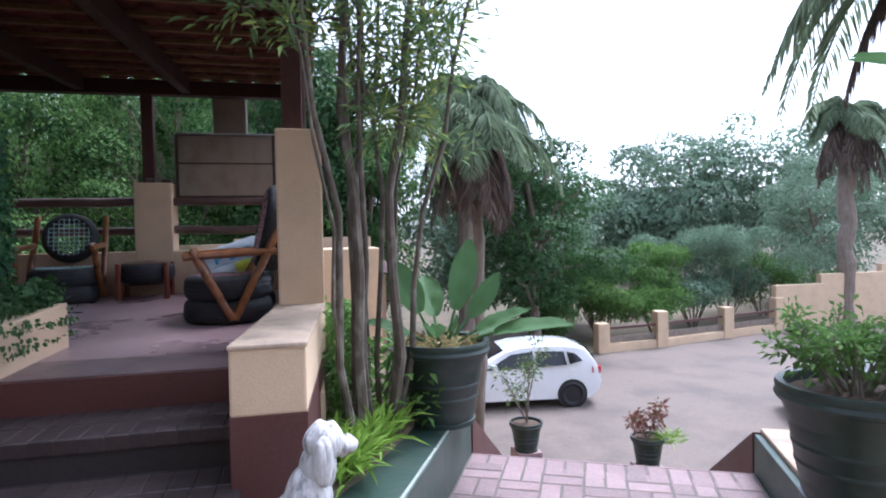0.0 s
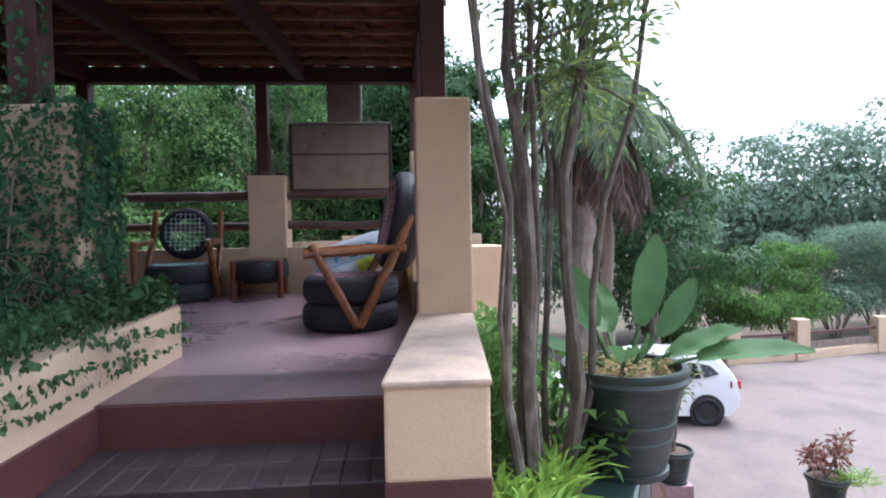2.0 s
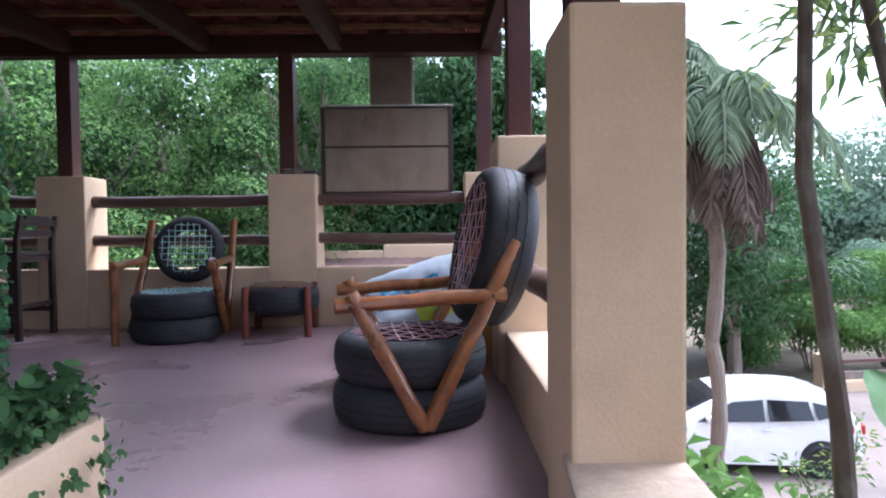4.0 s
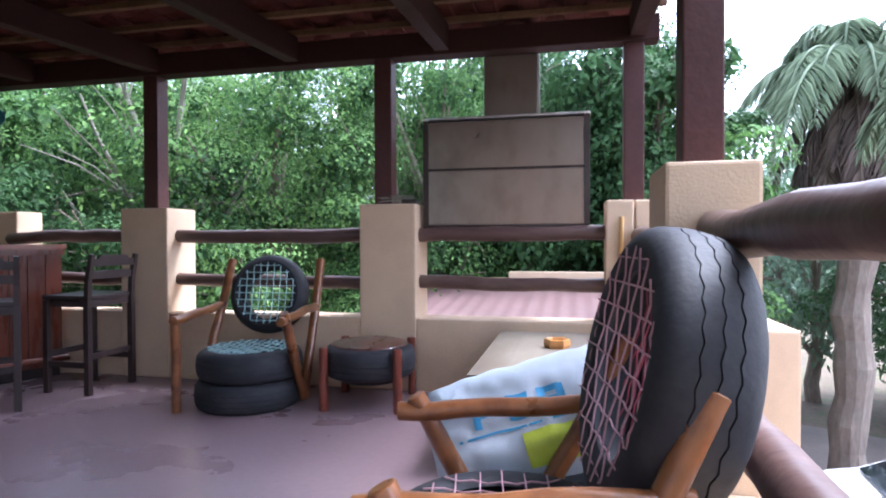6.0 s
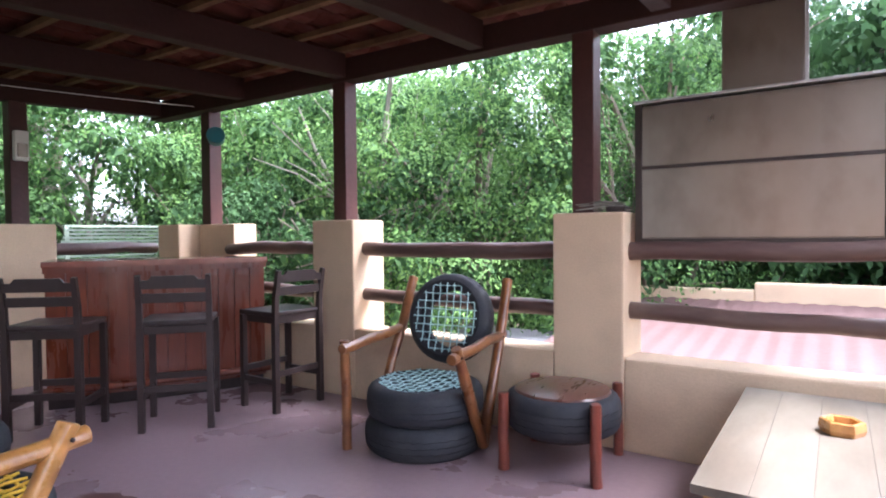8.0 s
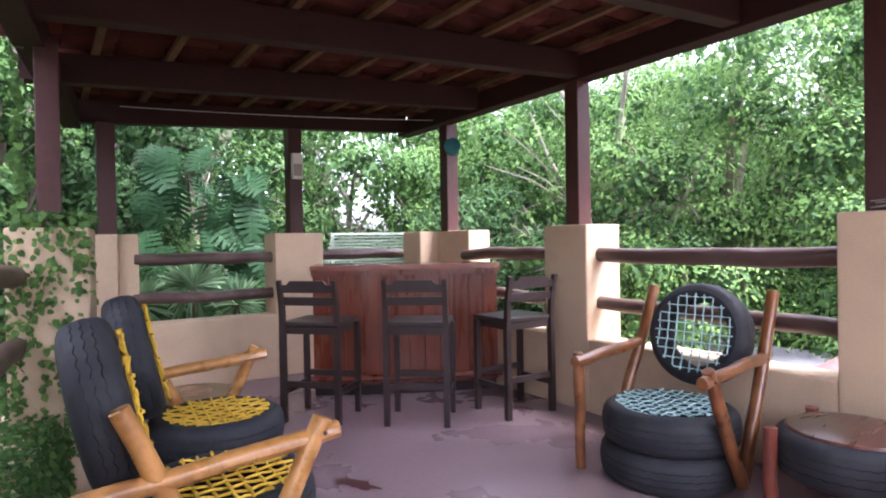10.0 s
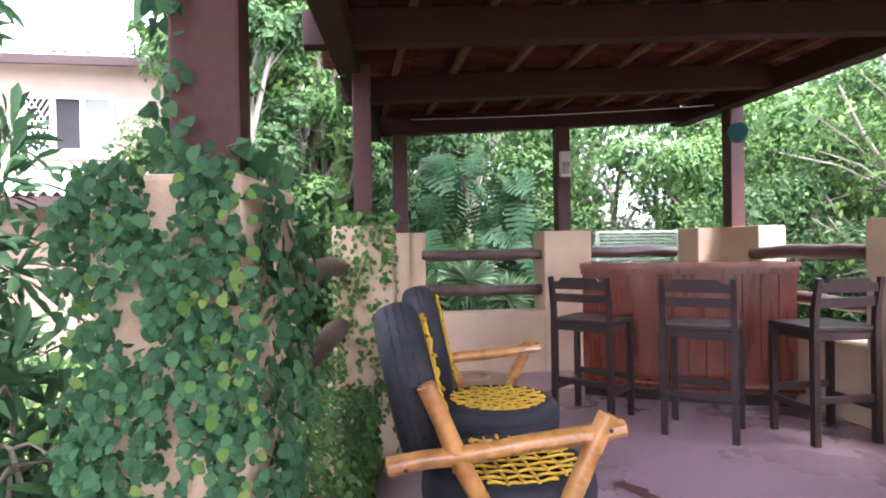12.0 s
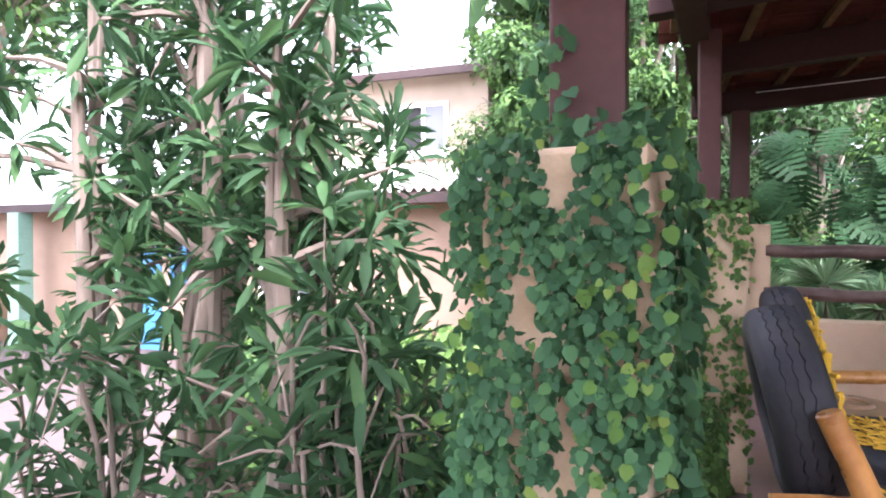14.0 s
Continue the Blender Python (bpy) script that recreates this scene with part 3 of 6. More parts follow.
gf = np.stack([idx[:-1, :-1], idx[:-1, 1:], idx[1:, 1:], idx[1:, :-1]], -1).reshape(-1, 4)
ground = raw_mesh("ground", np.stack([GX, GY, GZ], -1).reshape(-1, 3), gf, EARTH, smooth=True)
tagged(ground, "dark earth with leaf litter", "ground", kind="structure")
bm = prism(bmesh.new(), [(1.5, 9.0), (40, 4.0), (40, 20.5), (18, 19.9), (9.3, 18.2), (1.5, 22)], -3.4, -3.235)
tagged(part("road", bm, DRIVE), "grey-brown weathered concrete driveway", "driveway", kind="structure")


# ---- deck furniture ----
def tyre_bm(bm, r, w, bead, m=None, steps=72):
    prof, zig = [], []

    def add(rad, z, zz=0.0):
        prof.append((rad, z * w))
        zig.append(zz)

    add(bead, 0.10), add(bead + 0.015, 0.02), add((bead + r) / 2, -0.02), add(r - 0.040, 0.02), add(r - 0.022, 0.08), add(r - 0.009, 0.18)
    for g in (0.32, 0.5, 0.68):
        c = r - 0.11 * (g - 0.5) ** 2
        add(c, g - 0.010, 0.004), add(c - 0.006, g - 0.008, 0.004), add(c - 0.006, g + 0.008, 0.004), add(c, g + 0.010, 0.004)
    add(r - 0.009, 0.82), add(r - 0.022, 0.92), add(r - 0.040, 0.98), add((bead + r) / 2, 1.02), add(bead + 0.015, 0.98), add(bead, 0.90)
    add(bead + 0.02, 0.80), add(r - 0.035, 0.80), add(r - 0.03, 0.5), add(r - 0.035, 0.20), add(bead + 0.02, 0.20)
    prof.append(prof[0])
    return lathe(bm, prof, steps, m, zig)


def cord_net(r, z, step, cord, m, seed, both=True):
    """Cords strung across a tyre's hole in two directions."""
    bm = bmesh.new()
    k = int(r / step)
    for way in ((0, 1) if both else (0,)):
        for i in range(-k, k + 1):
            o = i * step + 0.006 * noise.noise((seed, i * 1.3, way * 5))
            if abs(o) > r * 0.97:
                continue
            h = math.sqrt(r * r - o * o)
            pts = []
            for s in range(9):
                q = -h + 2 * h * s / 8
                lift = 0.004 * (1 if (s + i + way) % 2 else -1) - 0.012 * (1 - (q / h) ** 2)
                p = Vector((o + 0.005 * noise.noise((seed, i, s)), q, z + lift)) if way == 0 else Vector((q, o + 0.005 * noise.noise((seed, i, s + 9)), z + lift))
                pts.append(m @ p)
            tube(bm, pts, cord, 5)
    return bm


def tyre_chair(m, label, cord_seat, cord_back, wood, group, r_log=0.033, straight_leg=False, cord=0.0048, back_two=None, back_r=0.30, seat_step=0.052, back_z=0.735, back_y=0.37, log_top=(0.50, 0.99), arm_rear=(0.37, 0.655), sides=(-1, 1), back_w=0.175, arm_z=0.62):
    """Two stacked tyres for a seat, one for a back, log arms and legs; it faces local -y."""
    ch = thing("tyre_chair", m, label, "chair", group)
    part("seat_tyre", tyre_bm(bmesh.new(), 0.365, 0.195, 0.235), RUBBER, ch, smooth=True)
    part("seat_tyre", tyre_bm(bmesh.new(), 0.36, 0.20, 0.235, pose(0.006, 0.004, 0.195, 0, 0, 20)), RUBBER, ch, smooth=True)
    part("seat_net", cord_net(0.275, 0.404, seat_step, cord, Matrix(), 2.0), cord_seat, ch, "woven cord seat", True)
    bk = pose(0, back_y, back_z, 78) @ Matrix.Translation((0, 0, -0.09))
    part("back_tyre", tyre_bm(bmesh.new(), back_r, back_w, 0.195 if back_r < 0.35 else 0.255, bk), RUBBER, ch, smooth=True)
    part("back_net", cord_net(back_r - 0.07, back_w + (0.022 if cord > 0.006 else 0.007), seat_step, cord, bk, 4.0), cord_back, ch, "woven cord back", True)
    if back_two:
        part("back_net", cord_net(back_r - 0.085, back_w * 0.5, 0.045, cord, bk, 6.0, False), back_two, ch, "dark red cord lacing", True)
    for s in sides:
        part("back_log", log(bmesh.new(), (s * 0.385, 0.03, 0.05), (s * 0.36, *log_top), r_log, 0.012, 3.1 + s), wood, ch, smooth=True)
        if straight_leg and s < 0:
            part("front_leg", log(bmesh.new(), (s * 0.385, -0.27, 0.0), (s * 0.38, -0.29, 0.66), r_log * 0.92, 0.012, 5.1 + s), wood, ch, smooth=True)
        else:
            part("front_leg", log(bmesh.new(), (s * 0.385, 0.02, 0.05), (s * 0.365, -0.28, arm_z + 0.05), r_log, 0.012, 5.1 + s), wood, ch, smooth=True)
        part("arm", log(bmesh.new(), (s * 0.365, -0.34, arm_z), (s * 0.37, *arm_rear), r_log * 0.95, 0.012, 7.1 + s), wood, ch, smooth=True)
        for y, z in ((-0.28, arm_z + 0.002), (arm_rear[0] - 0.06, arm_rear[1] - 0.005)):
            part("bolt", lathe(bmesh.new(), [(0.008, 0), (0.008, 0.005), (0.002, 0.008)], 8, pose(s * (0.366 + r_log * 0.95), y, z, 0, s * 90)), STEELEDGE, ch)
    return ch


tyre_chair(pose(-0.155, 6.41, 0, 0, 0, -81), "black tyre armchair with pink cord net and brown logs", PINK, PINK, LOGWOOD, "tyre chairs", back_two=MAGENTA, back_r=0.385, back_w=0.235, back_z=0.785, back_y=0.43, arm_z=0.565, arm_rear=(0.37, 0.60), log_top=(0.42, 0.82), cord=0.0030, seat_step=0.07)
tyre_chair(pose(-2.20, 8.56, 0, 0, 0, 6), "black tyre armchair with pale teal cord net and brown logs", TEAL, TEAL, LOGWOOD, "tyre chairs", straight_leg=True, cord=0.0042)
yc = tyre_chair(pose(-2.61, 6.30, 0, 0, 0, 177), "black tyre armchair with yellow cord net and pale logs", YELLOW, YELLOW, LOGPALE, "yellow corded chairs", r_log=0.035, cord=0.0068, seat_step=0.060, back_r=0.325, back_y=0.40, log_top=(0.37, 0.80), arm_rear=(0.50, 0.53), sides=(-1,))
tyre_chair(pose(-3.58, 6.50, 0, 0, 0, 175), "black tyre armchair with yellow cord net and pale logs", YELLOW, YELLOW, LOGPALE, "yellow corded chairs", r_log=0.035, cord=0.0068, seat_step=0.060, back_r=0.325, back_y=0.40, log_top=(0.37, 0.80), arm_rear=(0.50, 0.53), sides=(1,))


def round_tyre_table(m):
    t = thing("tyre_table", m, "low black tyre table with domed brown wooden top", "table")
    part("tyre", tyre_bm(bmesh.new(), 0.325, 0.21, 0.2, pose(0, 0, 0.20)), RUBBER, t, smooth=True)
    prof = [(0.0, 0.448), (0.10, 0.446), (0.2, 0.438), (0.262, 0.424), (0.27, 0.414), (0.265, 0.404), (0.0, 0.404)]
    part("top", lathe(bmesh.new(), prof, 48), DISC, t, smooth=True)
    part("shelf", lathe(bmesh.new(), [(0.0, 0.16), (0.2, 0.16), (0.2, 0.19), (0.0, 0.19)], 32), DARKWOOD, t)
    for k in range(4):
        a = radians(45 + 90 * k)
        c, s = math.cos(a), math.sin(a)
        part("leg", log(bmesh.new(), (c * 0.36, s * 0.36, 0.0), (c * 0.355, s * 0.355, 0.42), 0.03, 0.006, k + 0.5), REDLOG, t, smooth=True)
    return t


round_tyre_table(pose(-1.38, 8.76, 0, 0, 0, 5))

st = thing("tyre_stump_table", pose(-4.22, 6.50, 0), "single tyre side table with a tan wooden disc top", "table")
part("tyre", tyre_bm(bmesh.new(), 0.29, 0.20, 0.19), RUBBER, st, smooth=True)
part("tyre", tyre_bm(bmesh.new(), 0.27, 0.15, 0.18, pose(0, 0, 0.2)), RUBBER, st, smooth=True)
part("top", lathe(bmesh.new(), [(0.0, 0.345), (0.235, 0.345), (0.245, 0.355), (0.24, 0.372), (0.11, 0.375), (0.10, 0.392), (0.085, 0.392), (0.08, 0.375), (0.0, 0.373)], 40), STUMPTOP, st, smooth=False)


def bar_stool(m):
    t = thing("bar_stool", m, "dark stained wooden bar stool with slatted back", "bar stool", "stools at the bar")
    w, d = 0.215, 0.20
    part("seat", boxed((-w - 0.012, -d - 0.02, 0.705), (w + 0.012, d - 0.01, 0.74), 0.01), DARKWOOD, t)
    part("apron", boxed((-w + 0.02, -d + 0.02, 0.65), (w - 0.02, d - 0.02, 0.704)), DARKWOOD, t)
    for s in (-1, 1):
        part("leg", boxed((s * w - 0.021, -d - 0.006, 0), (s * w + 0.021, -d + 0.036, 0.704), 0.005), DARKWOOD, t)
        bm = prism(bmesh.new(), [(s * w - 0.021, d - 0.036), (s * w + 0.021, d - 0.036), (s * w + 0.021, d + 0.006), (s * w - 0.021, d + 0.006)], 0, 0.704)
        part("back_leg", bm, DARKWOOD, t)
        bm = tube(bmesh.new(), [(s * w, d - 0.015, 0.70), (s * w, d - 0.008, 0.85), (s * w, d + 0.03, 1.045)], [0.027, 0.026, 0.022], 4)
        part("back_post", bm, DARKWOOD, t)
        part("side_stretcher", boxed((s * w - 0.012, -d + 0.03, 0.20), (s * w + 0.012, d - 0.03, 0.245), 0.003), DARKWOOD, t)
    part("foot_rest", boxed((-w + 0.018, -d, 0.27), (w - 0.018, -d + 0.028, 0.315), 0.003), DARKWOOD, t)
    part("back_stretcher", boxed((-w + 0.018, d - 0.03, 0.26), (w - 0.018, d - 0.008, 0.305), 0.003), DARKWOOD, t)
    for z, hh in ((0.86, 0.062),):
        part("back_rail", boxed((-w + 0.015, d - 0.016, z), (w - 0.015, d + 0.006, z + hh), 0.004), DARKWOOD, t)
    outline = [(-w + 0.01, 0.955), (w - 0.01, 0.955), (w - 0.01, 1.012), (w - 0.06, 1.012), (w - 0.085, 1.04), (-w + 0.085, 1.04), (-w + 0.06, 1.012), (-w + 0.01, 1.012)]
    bm = prism(bmesh.new(), outline, -0.011, 0.011)
    bmesh.ops.transform(bm, matrix=pose(0, d + 0.018, 0, 90) , verts=bm.verts)
    part("crest_rail", bm, DARKWOOD, t)
    return t


stool = bar_stool(pose(-4.40, 7.44, 0, 0, 0, -138))
copy_thing(stool, pose(-3.90, 8.01, 0, 0, 0, -131))
copy_thing(stool, pose(-3.66, 8.71, 0, 0, 0, -91))
copy_thing(stool, pose(-5.06, 8.80, 0, 0, 0, 50) @ Matrix.Diagonal((1, 1, 1.055, 1)))

# The bar: a bowed counter across the corner.
bar = thing("bar_counter", Matrix(), "red-brown varnished wooden bar counter with bowed plank front", "bar counter")
A, M_, B = Vector((-4.97, 7.60, 0)), Vector((-4.50, 8.30, 0)), Vector((-4.24, 9.02, 0))


def bar_curve(k, out=0.0):
    p = A * (1 - k) * (1 - k) + M_ * 2 * k * (1 - k) + B * k * k
    d = ((M_ - A) * (1 - k) + (B - M_) * k).normalized()
    return p + Vector((d.y, -d.x, 0)) * out


def bar_slab(z0, z1, out, back):
    pts = [bar_curve(i / 20, out) for i in range(21)]
    poly = [(p.x, p.y) for p in pts] + [(B.x - back * 0.9, B.y + 0.02), (A.x - back, A.y + 0.25)]
    return prism(bmesh.new(), poly, z0, z1)


part("carcass", bar_slab(0.09, 1.04, -0.02, 0.45), BARWOOD, bar)
part("plinth", bar_slab(0.0, 0.10, -0.05, 0.42), DARKWOOD, bar)
part("top", softened(bar_slab(1.075, 1.12, 0.09, 0.50), 0.008), BARTOP, bar, "glossy red-brown counter top")
part("top_moulding", bar_slab(1.03, 1.076, 0.05, 0.46), BARWOOD, bar)
part("foot_rail", tube(bmesh.new(), [tuple(bar_curve(i / 16, 0.10) + Vector((0, 0, 0.17))) for i in range(17)], 0.03, 10), BARWOOD, bar, smooth=True)
part("base_moulding", bar_slab(0.10, 0.14, 0.012, 0.42), BARWOOD, bar)
for i in range(12):
    k0, k1 = i / 12 + 0.002, (i + 1) / 12 - 0.002
    q = [bar_curve(k0, 0.0), bar_curve(k1, 0.0), bar_curve(k1, -0.03), bar_curve(k0, -0.03)]
    part("plank", prism(bmesh.new(), [(p.x, p.y) for p in q], 0.14, 1.03), BARWOOD, bar)

# Coffee table and ashtray.
ct = thing("coffee_table", pose(-0.04, 8.34, 0), "low pine coffee table with worn pale plank top", "coffee table")
for i in range(5):
    x0 = -0.44 + i * 0.168
    part("plank", boxed((x0, -0.71, 0.456), (x0 + 0.1672, 0.71, 0.486), 0.0015), TABLETOP, ct)
for sx in (-1, 1):
    for sy in (-1, 1):
        part("leg", boxed((sx * 0.375 - 0.035, sy * 0.62 - 0.035, 0), (sx * 0.375 + 0.035, sy * 0.62 + 0.035, 0.455), 0.006), PINE, ct)
    part("apron", boxed((sx * 0.375 - 0.012, -0.58, 0.36), (sx * 0.375 + 0.012, 0.58, 0.45)), PINE, ct)
    part("apron", boxed((-0.34, sx * 0.63 - 0.012, 0.36), (0.34, sx * 0.63 + 0.012, 0.45)), PINE, ct)
ash = thing("ashtray", pose(-0.07, 8.46, 0.486), "turned wooden ashtray on the coffee table", "ashtray")
part("bowl", lathe(bmesh.new(), [(0.0, 0.0), (0.075, 0.0), (0.082, 0.02), (0.078, 0.05), (0.07, 0.055), (0.058, 0.05), (0.05, 0.02), (0.0, 0.016)], 6), LOGPALE, ash)

# Tyre stool and the sack on it.
ts = thing("tyre_stool", pose(-0.13, 7.20, 0), "two stacked black tyres used as a stool", "stool")
part("tyre", tyre_bm(bmesh.new(), 0.33, 0.19, 0.21), RUBBER, ts, smooth=True)
part("tyre", tyre_bm(bmesh.new(), 0.32, 0.19, 0.21, pose(0, 0, 0.192)), RUBBER, ts, smooth=True)
sack_m = pose(-0.17, 6.99, 0.465, -38, -19, 3)


def sack_point(u, v, side, lift=0.0):
    edge = (1 - abs(u) ** 5) * (1 - abs(v) ** 4)
    bulge = 0.10 * max(edge, 0) ** 0.55 + 0.018 * noise.noise((u * 2.2, v * 2.6, side * 3)) * edge + 0.012 * noise.noise((u * 7, v * 3, side)) * edge
    return Vector((u * 0.345 * (1 - 0.05 * abs(v)), side * -(bulge + lift), v * 0.225 + 0.02 * noise.noise((u * 3, 0, 1))))


def sack_grid(u0, u1, v0, v1, side, lift, k=24):
    bm = bmesh.new()
    g = [[bm.verts.new(sack_point(u0 + (u1 - u0) * i / k, v0 + (v1 - v0) * j / k, side, lift)) for i in range(k + 1)] for j in range(k + 1)]
    for j in range(k):
        for i in range(k):
            bm.faces.new((g[j][i], g[j][i + 1], g[j + 1][i + 1], g[j + 1][i]))
    return bm


sack = thing("plastic_sack", sack_m, "white woven plastic sack with blue and lime print on a stool", "sack")
bm = sack_grid(-1, 1, -1, 1, 1, 0.0, 32)
bm2 = sack_grid(-1, 1, -1, 1, -1, 0.0, 32)
tmp = bpy.data.meshes.new("sack_half")
bm2.to_mesh(tmp)
bm2.free()
bm.from_mesh(tmp)
bmesh.ops.remove_doubles(bm, verts=bm.verts, dist=0.003)
part("bag", bm, BAG, sack, smooth=True)
for u0, u1, v0, v1 in ((-0.42, -0.34, -0.12, 0.30), (-0.34, -0.16, 0.18, 0.30), (-0.34, -0.16, 0.04, 0.12), (-0.20, -0.12, 0.06, 0.28), (-0.04, 0.04, -0.12, 0.30), (0.04, 0.20, 0.20, 0.30), (0.04, 0.16, 0.05, 0.13), (0.04, 0.20, -0.12, -0.03), (0.30, 0.38, -0.12, 0.30), (0.38, 0.54, 0.20, 0.30), (0.38, 0.54, 0.04, 0.12), (0.50, 0.58, 0.06, 0.28), (-0.62, 0.62, -0.26, -0.22)):
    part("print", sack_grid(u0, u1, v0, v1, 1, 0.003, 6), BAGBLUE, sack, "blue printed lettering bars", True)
part("print", sack_grid(0.05, 0.75, -0.85, -0.35, 1, 0.003, 10), BAGLIME, sack, "lime green printed patch", True)

# Barbecue hood.
hood = thing("barbecue_hood", pose(-0.48, 9.25, 0), "weathered grey sheet metal barbecue hood with flue", "hood")
bm = prism(bmesh.new(), [(-0.60, 0.0), (0.60, 0.0), (0.60, 0.55), (-0.60, 0.55)], 1.24, 2.05)
part("canopy", softened(bm, 0.01), STEEL, hood)
part("lower_panel", boxed((-0.585, -0.012, 1.262), (0.585, -0.001, 1.672), 0.004), STEEL, hood)
part("upper_panel", boxed((-0.585, -0.012, 1.690), (0.585, -0.001, 2.035), 0.004), STEEL, hood)
for s in (-1, 1):
    part("angle_iron", boxed((s * 0.605 - 0.02, -0.02, 1.225), (s * 0.605 + 0.02, 0.03, 2.06), 0.003), STEELEDGE, hood)
part("angle_iron", boxed((-0.585, -0.022, 1.222), (0.585, 0.03, 1.258), 0.003), STEELEDGE, hood)
part("seam", boxed((-0.585, -0.016, 1.672), (0.585, -0.0, 1.690)), STEELEDGE, hood)
part("top_edge", boxed((-0.63, -0.03, 2.061), (0.63, 0.56, 2.077), 0.004), STEELTOP, hood, "bright galvanised top edge")
part("flue", boxed((-0.17, 0.12, 2.078), (0.24, 0.50, 2.74), 0.008), STEEL, hood)
part("flue_edge", boxed((0.242, 0.11, 2.078), (0.258, 0.14, 2.74)), STEELTOP, hood)

# Small things on and by the piers.
sticks = thing("dry_twigs", pose(-1.30, 9.2, 1.42), "dry twigs lying on top of the pier", "twigs")
for i in range(9):
    a = noise.noise((i, 2.2, 0)) * 3
    p = Vector((0.14 * noise.noise((i, 0.3, 4)), 0.08 * noise.noise((i, 7.3, 4)), 0.01 + 0.006 * i))
    d = Vector((math.cos(a), 0.5 * math.sin(a), 0.12 * noise.noise((i, 9, 9)))) * 0.16
    part("twig", tube(bmesh.new(), [p - d, p + Vector((0, 0, 0.012)), p + d], 0.004, 5), BARKPALE, sticks)
tin = thing("flat_tin", pose(-1.20, 9.2, 1.42), "dark flat tin on top of the pier", "tin")
part("box", boxed((-0.05, -0.07, 0), (0.06, 0.07, 0.035), 0.006), STEELEDGE, tin)

flood = thing("flood_light", pose(-5.27, 9.26, 2.29, 0, 0, 0), "dark teal outdoor flood light on a bracket", "lamp")
part("bracket", tube(bmesh.new(), [(-0.075, 0, 0.08), (-0.02, 0, 0.06), (0.03, 0, 0.02)], 0.014, 8), BLACKTRIM, flood)
part("housing", lathe(bmesh.new(), [(0.0, -0.09), (0.05, -0.085), (0.075, -0.03), (0.088, 0.06), (0.086, 0.075), (0.0, 0.07)], 24, pose(0.07, -0.02, -0.02, 35, 70, 0)), LAMPTEAL, flood, smooth=True)
wb = thing("wall_light", pose(LEFT - 0.095, 7.86, 2.10), "small white plastic box light on the post", "lamp")
part("body", boxed((0, -0.055, -0.13), (0.06, 0.055, 0.13), 0.012), WHITEBOX, wb)
part("cover", boxed((0.06, -0.04, -0.10), (0.075, 0.04, 0.02), 0.006), STEEL, wb)

pole = thing("broom_pole", pose(0.325, 9.04, 0), "yellow painted broom pole leaning in the corner by the pier", "pole")
part("handle", tube(bmesh.new(), [(-0.02, -0.02, 0.0), (0.01, 0.0, 0.7), (0.03, 0.03, 1.30)], 0.016, 10), PINE, pole, smooth=True)
cable = thing("cable", Matrix(), "thin pale electric cable strung under the end beam", "cable")
part("wire", tube(bmesh.new(), [(-5.95 + 0.05 * k, 6.28 + 0.289 * k, 2.50 + 0.008 * k + 0.02 * ((k - 5) / 5) ** 2) for k in range(11)], 0.004, 6), WHITEBOX, cable, smooth=True)

# Stain and litter on the floor.
scuff = thing("spill", pose(-3.1, 7.1, 0.003, 0, 0, 25) @ Matrix.Diagonal((0.7, 0.7, 1, 1)), "dark dried spill with crumbs on the floor", "stain")
bm = bmesh.new()
ring = [bm.verts.new(((0.20 + 0.09 * noise.noise((math.cos(a) * 1.7, math.sin(a) * 1.7, 2))) * math.cos(a), (0.07 + 0.05 * noise.noise((math.cos(a) * 2.3, math.sin(a) * 2.3, 5))) * math.sin(a), 0.001)) for a in [2 * math.pi * i / 36 for i in range(36)]]
bm.faces.new(ring)
part("film", bm, MAROON, scuff)


# ---- entry terrace ----
landing = setting("landing", "pink-grey brick paved landing with worn joints", "paving")
land_bed = boxed((-1.8, -4.6, -0.75), (1.50, 0.0, -0.565), 0, LAND)
part("bed", land_bed, GROUT, landing)
part("bed", prism(bmesh.new(), [(-1.42, 2.2), (-1.42, 3.75), (0.2, 3.75), (0.9, 2.6), (0.2, -1.5), (-3.5, -1.5)], -0.75, -0.568), GROUT, landing)
part("nosing", boxed((0.0, -0.004, -0.66), (1.50, 0.012, -0.562), 0.004, LAND), PAVER, landing)
stair = setting("stairs_down", "brick stairs that lead down to the driveway", "stairs")
for i in range(14):
    part("step", boxed((0.0, 0.012 + i * 0.30, -3.4), (1.5, 0.012 + (i + 1) * 0.30, -0.565 - 0.18 * (i + 1)), 0.006, LAND), PAVER, stair)
ledge = setting("planter_ledge", "dark green painted planter ledge with a worn pale edge", "ledge")
part("ledge_body", boxed((-0.30, -1.95, -0.75), (-0.004, 0.02, -0.265), 0.008, LAND), GREENPAINT, ledge)
part("worn_edge", boxed((-0.026, -1.95, -0.266), (-0.012, -0.05, -0.2625), 0, LAND), CHALK, ledge, "worn pale line along the edge")
part("bed_wall", prism(bmesh.new(), [(0.52, 3.75), (0.80, 4.15), (1.34, 5.1), (1.45, 6.6), (0.64, 6.6), (0.62, 5.0)], -3.3, -0.52), EARTH, ledge)
curb = setting("terrace_curb", "green painted curb wall with pale top", "wall")
part("curb_body", boxed((1.504, -2.6, -0.75), (1.95, 0.03, -0.36), 0.006, LAND), GREENPAINT, curb)
part("curb_top", boxed((1.54, -2.6, -0.361), (1.98, 0.06, -0.335), 0.006, LAND), COPING, curb)
